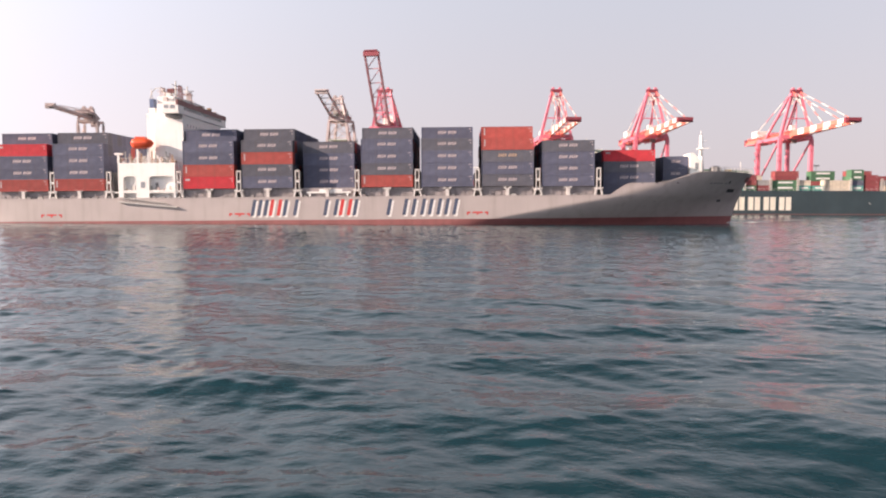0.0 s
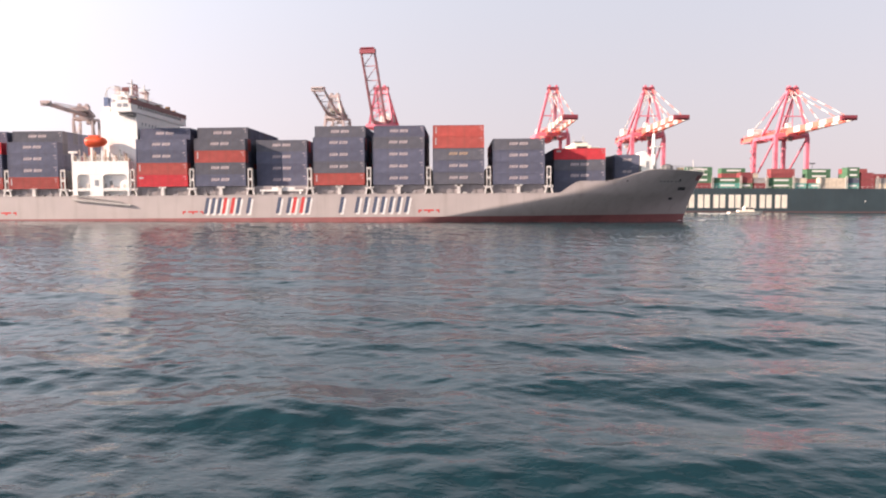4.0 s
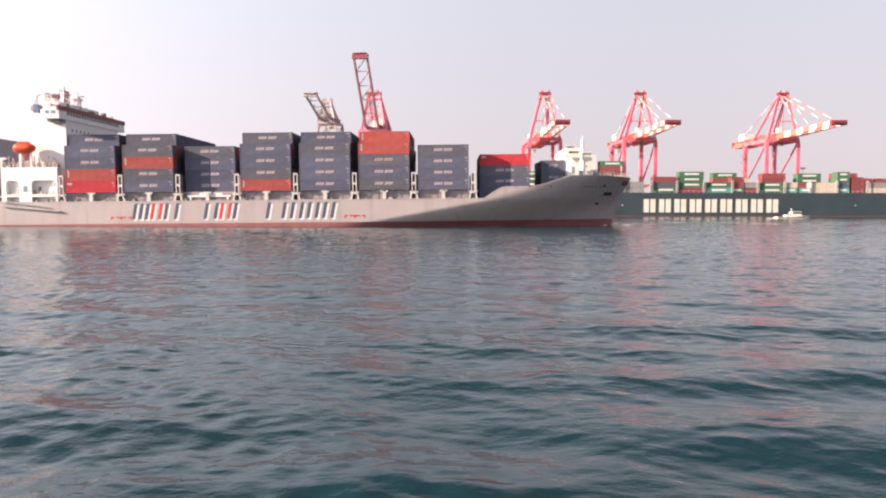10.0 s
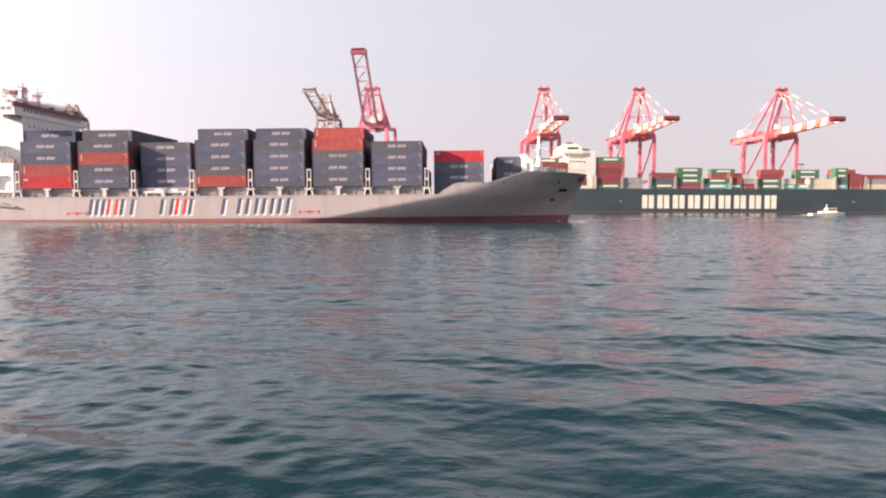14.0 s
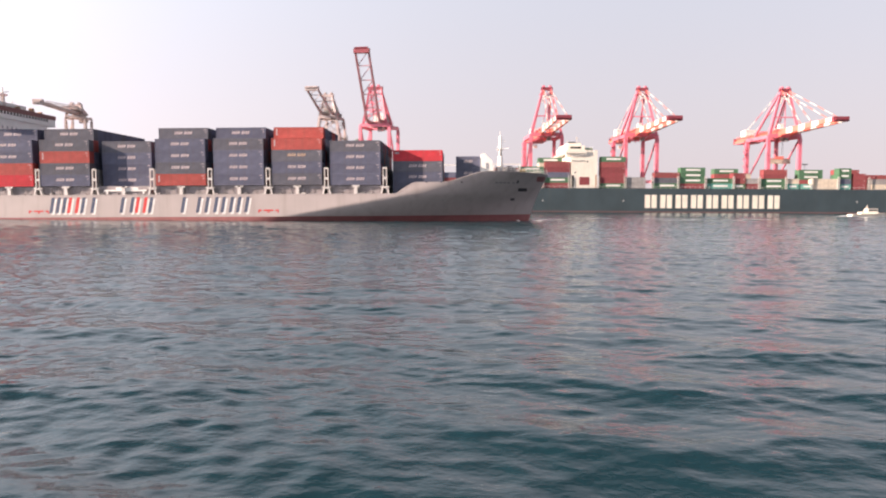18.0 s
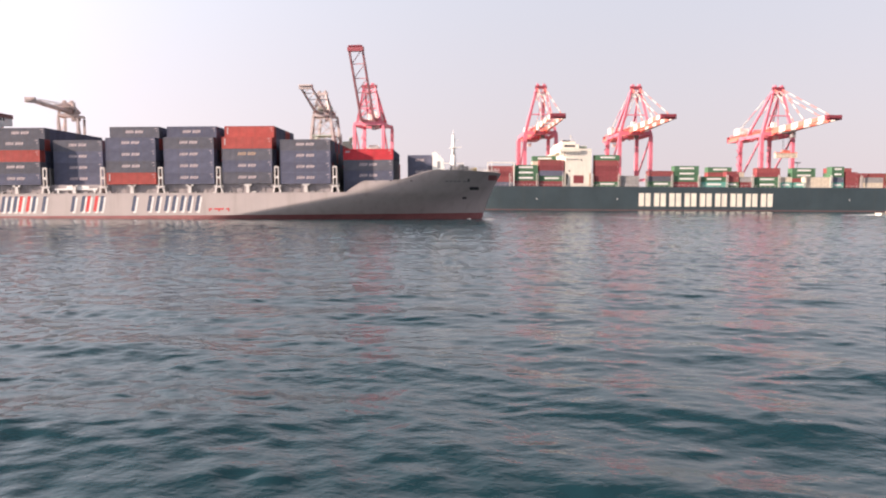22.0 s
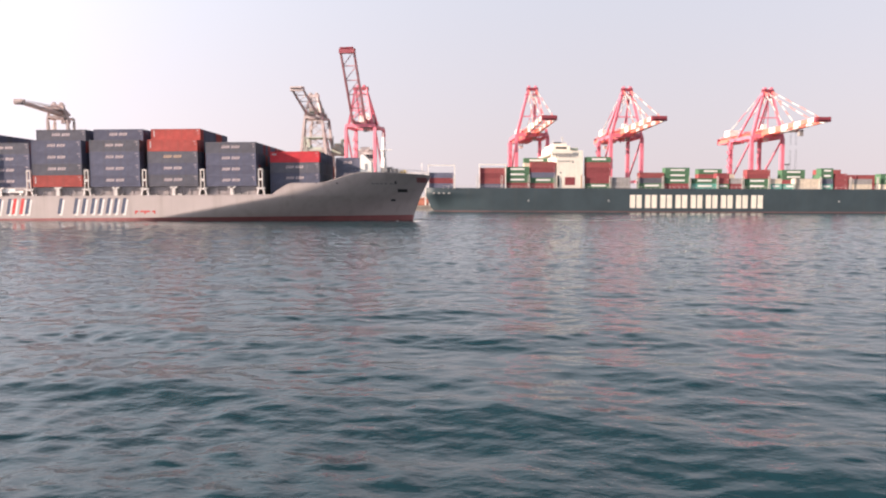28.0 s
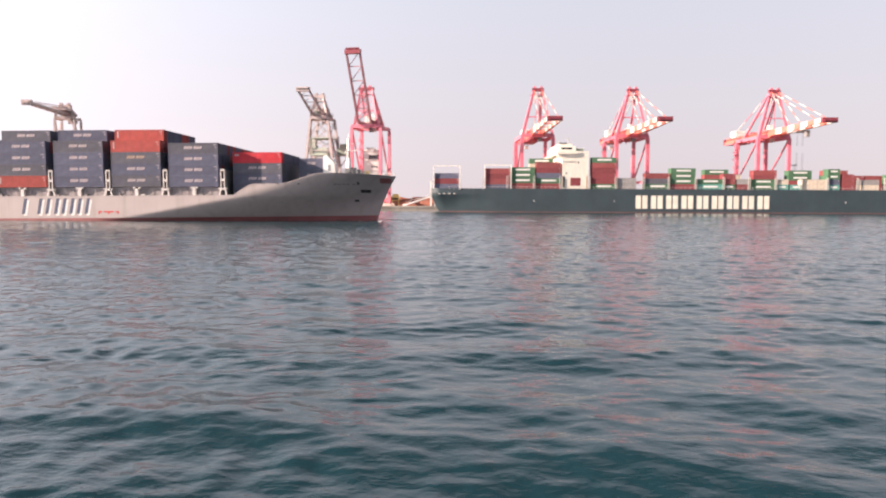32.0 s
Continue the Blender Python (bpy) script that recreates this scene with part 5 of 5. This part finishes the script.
crane(pose(-199.0, 400, QUAY_Z, 0, 0, 6.5), "weathered grey quay crane with a lowered boom, its paint lightened for haze", CRANE_GREY, CRANE_GREY, raised=0, outreach=43, back=1, top=53.0, deckz=49, apex_mat=CRANE_GREY, sep=3.2, span=10, gauge=10, house_mat=CRANE_GREY, hut=1.2, thick=0.58)


# ---------------------------------------------------------------- the hoisted container under the third crane
hoisted = container("cream", 12.19, 2.6, (), label="cream shipping container hoisted by a quay crane", group="containers on the moored ship")
spreader = new("spreader")
boxes("frame", [(-6.0, 6.0, -1.1, -0.8, 0.0, 0.45), (-6.0, 6.0, 0.8, 1.1, 0.0, 0.45), (-6.1, -5.6, -1.2, 1.2, 0.05, 0.5), (5.6, 6.1, -1.2, 1.2, 0.05, 0.5)], CRANE_ORANGE, spreader)
boxes("headblock", [(-2.2, 2.2, -1.0, 1.0, 0.5, 1.7)], CRANE_ORANGE, spreader)
bm = bmesh.new()
for sx in (-1.6, 1.6):
    for sy in (-0.8, 0.8):
        tube(bm, (sx, sy, 1.7), (sx, sy, 13.0), 0.05, 5)
part("hoist_rope", bm, DARK, spreader)
bm = bmesh.new()
for sx in (-1.5, 1.5):
    for sy in (-0.7, 0.7):
        tube(bm, (sx, sy, 34.0), (sx, sy, 41.4), 0.05, 5)
part("hoist_rope", bm, DARK, trolleys[2])
tagged(spreader, "orange container spreader hanging on hoist ropes", "spreader")

# ---------------------------------------------------------------- pilot boat
boat = new("pilot_boat")
bm = bmesh.new()
rings = []
for i in range(15):
    u = i / 14
    x = -7.2 + 14.4 * u
    wd = 2.0 * (1 - max(0, (u - 0.5) / 0.5) ** 2.2) + 0.03
    top = 0.85 + 0.55 * u * u
    rings.append([bm.verts.new(p) for p in ((x - 0.9 * u, 0, -0.7), (x - 0.5 * u, -wd * 0.75, -0.15), (x, -wd, top), (x, wd, top), (x - 0.5 * u, wd * 0.75, -0.15))])
for a, b in zip(rings, rings[1:]):
    for j in range(5):
        bm.faces.new((a[j], a[(j + 1) % 5], b[(j + 1) % 5], b[j]))
bm.faces.new(rings[0])
bm.faces.new(rings[-1][::-1])
part("hull", bm, CREAM_WHITE, boat)
boxes("cabin", [(-3.4, 3.2, -1.4, 1.4, 0.9, 1.7), (-0.9, 2.9, -1.25, 1.25, 1.7, 2.9), (-0.7, 3.1, -1.35, 1.35, 2.9, 3.05)], CREAM_WHITE, boat)
boxes("cabin_window", [(-0.7, 2.7, -1.29, -1.26, 2.1, 2.7)], GLASS, boat)
bm = bmesh.new()
tube(bm, (-0.6, 0, 1.7), (-0.6, 0, 4.5), 0.1, 6)
beam(bm, (-0.6, -0.8, 3.8), (-0.6, 0.8, 3.8), 0.1)
beam(bm, (-2.6, 0, 1.7), (-0.6, 0, 3.6), 0.1)
part("mast", bm, CREAM_WHITE, boat)
boxes("fender", [(-7.0, 4.0, -2.12, -2.02, 0.55, 0.75)], RUBBER, boat)
bm = bmesh.new()
for i in range(5):
    s = i / 5
    box(bm, -7.6 - 2.6 * (i + 1) * 0.9, -7.6 - 2.6 * i * 0.9, -1.0 - 0.2 * i, 1.0 + 0.2 * i, -0.1, 0.10 * (1 - s) + 0.08)
for sy in (-1, 1):
    beam(bm, (5.5, sy * 1.2, 0.2), (-9.0, sy * 3.8, 0.1), 0.5, 0.25)
part("wake", bm, FOAM, boat, "white foam trailing behind the boat")
tagged(boat, "small white pilot boat with a cabin, trailing a wake", "boat")


# ---------------------------------------------------------------- quay buildings beyond the sterns
def shed(x0, x1, y0, y1, h, wall, roof, label):
    ob = new("quay_building")
    tagged(ob, label, "building")
    boxes("wall", [(x0, x1, y0, y1, QUAY_Z, QUAY_Z + h)], wall, ob)
    bm = bmesh.new()
    ym = (y0 + y1) / 2
    a = [bm.verts.new(p) for p in ((x0 - 0.5, y0 - 0.5, QUAY_Z + h), (x0 - 0.5, ym, QUAY_Z + h + 2.2), (x0 - 0.5, y1 + 0.5, QUAY_Z + h))]
    b = [bm.verts.new((x1 + 0.5, v.co.y, v.co.z)) for v in a]
    bm.faces.new(a)
    bm.faces.new(b[::-1])
    for i in range(3):
        bm.faces.new((a[i], a[(i + 1) % 3], b[(i + 1) % 3], b[i]))
    part("roof", bm, roof, ob)
    wb = bmesh.new()
    box(wb, 0, 1.6, y0 - 0.05, y0 - 0.005, 0, 1.2)
    wm = to_mesh("window", wb, GLASS)
    x = x0 + 1.5
    while x < x1 - 2:
        share("window", wm, ob, pose(x, 0, QUAY_Z + h * 0.5))
        x += 4
    return ob


shed(-13, 6, 480, 494, 3.6, SAND, ROOF_RED, "low ochre quay shed with a rusty roof")
shed(8, 30, 492, 506, 4.0, SAND, ROOF_RED, "low ochre quay shed with a rusty roof")

kiosk = new("quay_kiosk")
boxes("body", [(-24.5, -19.6, 428, 432, QUAY_Z + 3.2, QUAY_Z + 5.2), (-24.2, -23.8, 428.2, 431.8, QUAY_Z, QUAY_Z + 3.2), (-20.3, -19.9, 428.2, 431.8, QUAY_Z, QUAY_Z + 3.2)], YELLOW, kiosk)
boxes("roof", [(-24.8, -18.8, 427.6, 432.4, QUAY_Z + 5.2, QUAY_Z + 5.5), (-23.6, -20.0, 428, 431.5, QUAY_Z + 5.5, QUAY_Z + 7.0)], YELLOW, kiosk)
boxes("window", [(-24.0, -20.2, 427.93, 427.99, QUAY_Z + 3.7, QUAY_Z + 4.7)], GLASS, kiosk)
tagged(kiosk, "small yellow cabin on legs standing on the quay", "cabin")

# white control building behind the crane whose boom is turned up
control = new("control_building")
boxes("wall", [(-45.0, -33.0, 458, 470, QUAY_Z, 36.5)], CRANE_WHITE, control)
boxes("roof", [(-45.6, -32.4, 457.4, 470.6, 36.5, 37.3), (-42.0, -36.0, 461, 467, 37.3, 39.0)], CRANE_WHITE, control)
for k in range(5):
    boxes("window", [(-39.9 + 1.35 * k, -38.7 + 1.35 * k, 457.93, 457.99, 31.6, 34.2)], GLASS, control)
for k in range(3):
    boxes("window", [(-38.5 + 1.5 * k, -37.5 + 1.5 * k, 457.93, 457.99, 26.4, 27.2)], GLASS, control)
tagged(control, "tall white control building with a dark window band", "building")

# heaped rust-brown scrap behind the quay edge
bm = bmesh.new()
mr = random.Random(5)
prev = None
for i in range(40):
    x = -30 + 1.6 * i
    top = 5.2 + 1.1 * math.sin(i * 0.35) + 0.5 * mr.random() - 1.2 * abs(i - 18) / 18
    cur = [bm.verts.new(p) for p in ((x, 446, QUAY_Z - 0.05), (x, 448, QUAY_Z + top * 0.55 + 0.3 * mr.random()), (x, 451, QUAY_Z + top), (x, 456, QUAY_Z + top * 0.5), (x, 459, QUAY_Z - 0.05))]
    if prev:
        for a in range(4):
            bm.faces.new((prev[a], cur[a], cur[a + 1], prev[a + 1]))
    prev = cur
tagged(new("scrap_mound", to_mesh("scrap_mound", bm, ROOF_RED)), "long mound of rust-brown scrap on the quay", "scrap mound")

gang = new("shore_gangway")
boxes("tower", [(-1.6, -0.6, 412, 412.8, QUAY_Z, 17.0), (0.8, 2.2, 412, 412.8, QUAY_Z, 18.5), (-0.59, 0.79, 412.05, 412.75, 15.2, 16.0), (-0.59, 0.79, 412.05, 412.75, 11.6, 12.2), (-0.59, 0.79, 412.05, 412.75, 7.0, 7.6)], CRANE_WHITE, gang)
beams("ramp", [((-15.0, 412.4, 3.5), (-1.7, 412.4, 8.0), 0.9, 0.8)], WHITE, gang)
beams("handrail", [((-15.0, 411.9, 4.8), (-1.7, 411.9, 9.3), 0.14)] + [((-15.0 + 1.9 * k, 411.9, 3.6 + 0.64 * k), (-15.0 + 1.9 * k, 411.9, 4.85 + 0.64 * k), 0.12) for k in range(8)], WHITE, gang)
boxes("foot", [(-16.9, -14.5, 411.6, 413.4, QUAY_Z, 4.0)], WHITE, gang)
tagged(gang, "white gangway ramp leaning against its tower on the quay", "gangway")


for x, y in ((233.0, 470),):
    lm = new("light_mast")
    bm = bmesh.new()
    tube(bm, (x, y, QUAY_Z), (x, y, 29.5), 0.35, 8, 0.2)
    part("pole", bm, PALE_STEEL, lm)
    boxes("lamp_rack", [(x - 1.8, x + 1.8, y - 0.4, y + 0.4, 29.5, 30.2)], DECK_GREY, lm)
    tagged(lm, "tall grey yard light mast behind the quay", "light mast", "yard light masts")


# ---------------------------------------------------------------- what moves
def boat_y(t):
    """The pilot boat's distance, shortened after 9 s so its waterline fits the camera's view."""
    return 310 - 3.0 * max(0.0, min(t, 24.0) - 9.0)


def motions():
    for thing, place in [(ship, Matrix.Identity(4))] + afloat:
        walk(thing, [(t, ship_pose(t) @ place) for t in SHIP_ROWS])
    walk(water, [(t, pose(WAVE_DRIFT[0] * t, WAVE_DRIFT[1] * t, 0)) for t in (0.0, 16.0, 32.0)])
    walk(boat, [(t, pose((110.5 + 3.95 * t) * boat_y(t) / 310, boat_y(t), 0.0, 0, 0.6 * math.sin(t * 1.7), 0)) for t in [2.0 * i for i in range(17)]])
    hang = [(0.0, 440, 12.0), (14.0, 440, 12.0), (17.0, 439, 27.0), (19.0, 430.3, 28.6), (21.0, 424.0, 29.6), (23.0, 413.5, 30.0), (25.0, 406.0, 26.6), (27.6, 399.0, 19.6), (29.0, 399.0, 17.18), (32.0, 399.0, 17.18)]
    walk(hoisted, [(t, pose(194.6, y - 1.2, z)) for t, y, z in hang])
    over = [(t, y, z + 2.62) for t, y, z in hang]
    walk(trolleys[2], [(t, pose(0, y - RAIL_Y, 0)) for t, y, z in over])
    walk(spreader, [(t, pose(200.7, y, z)) for t, y, z in over])


motions()
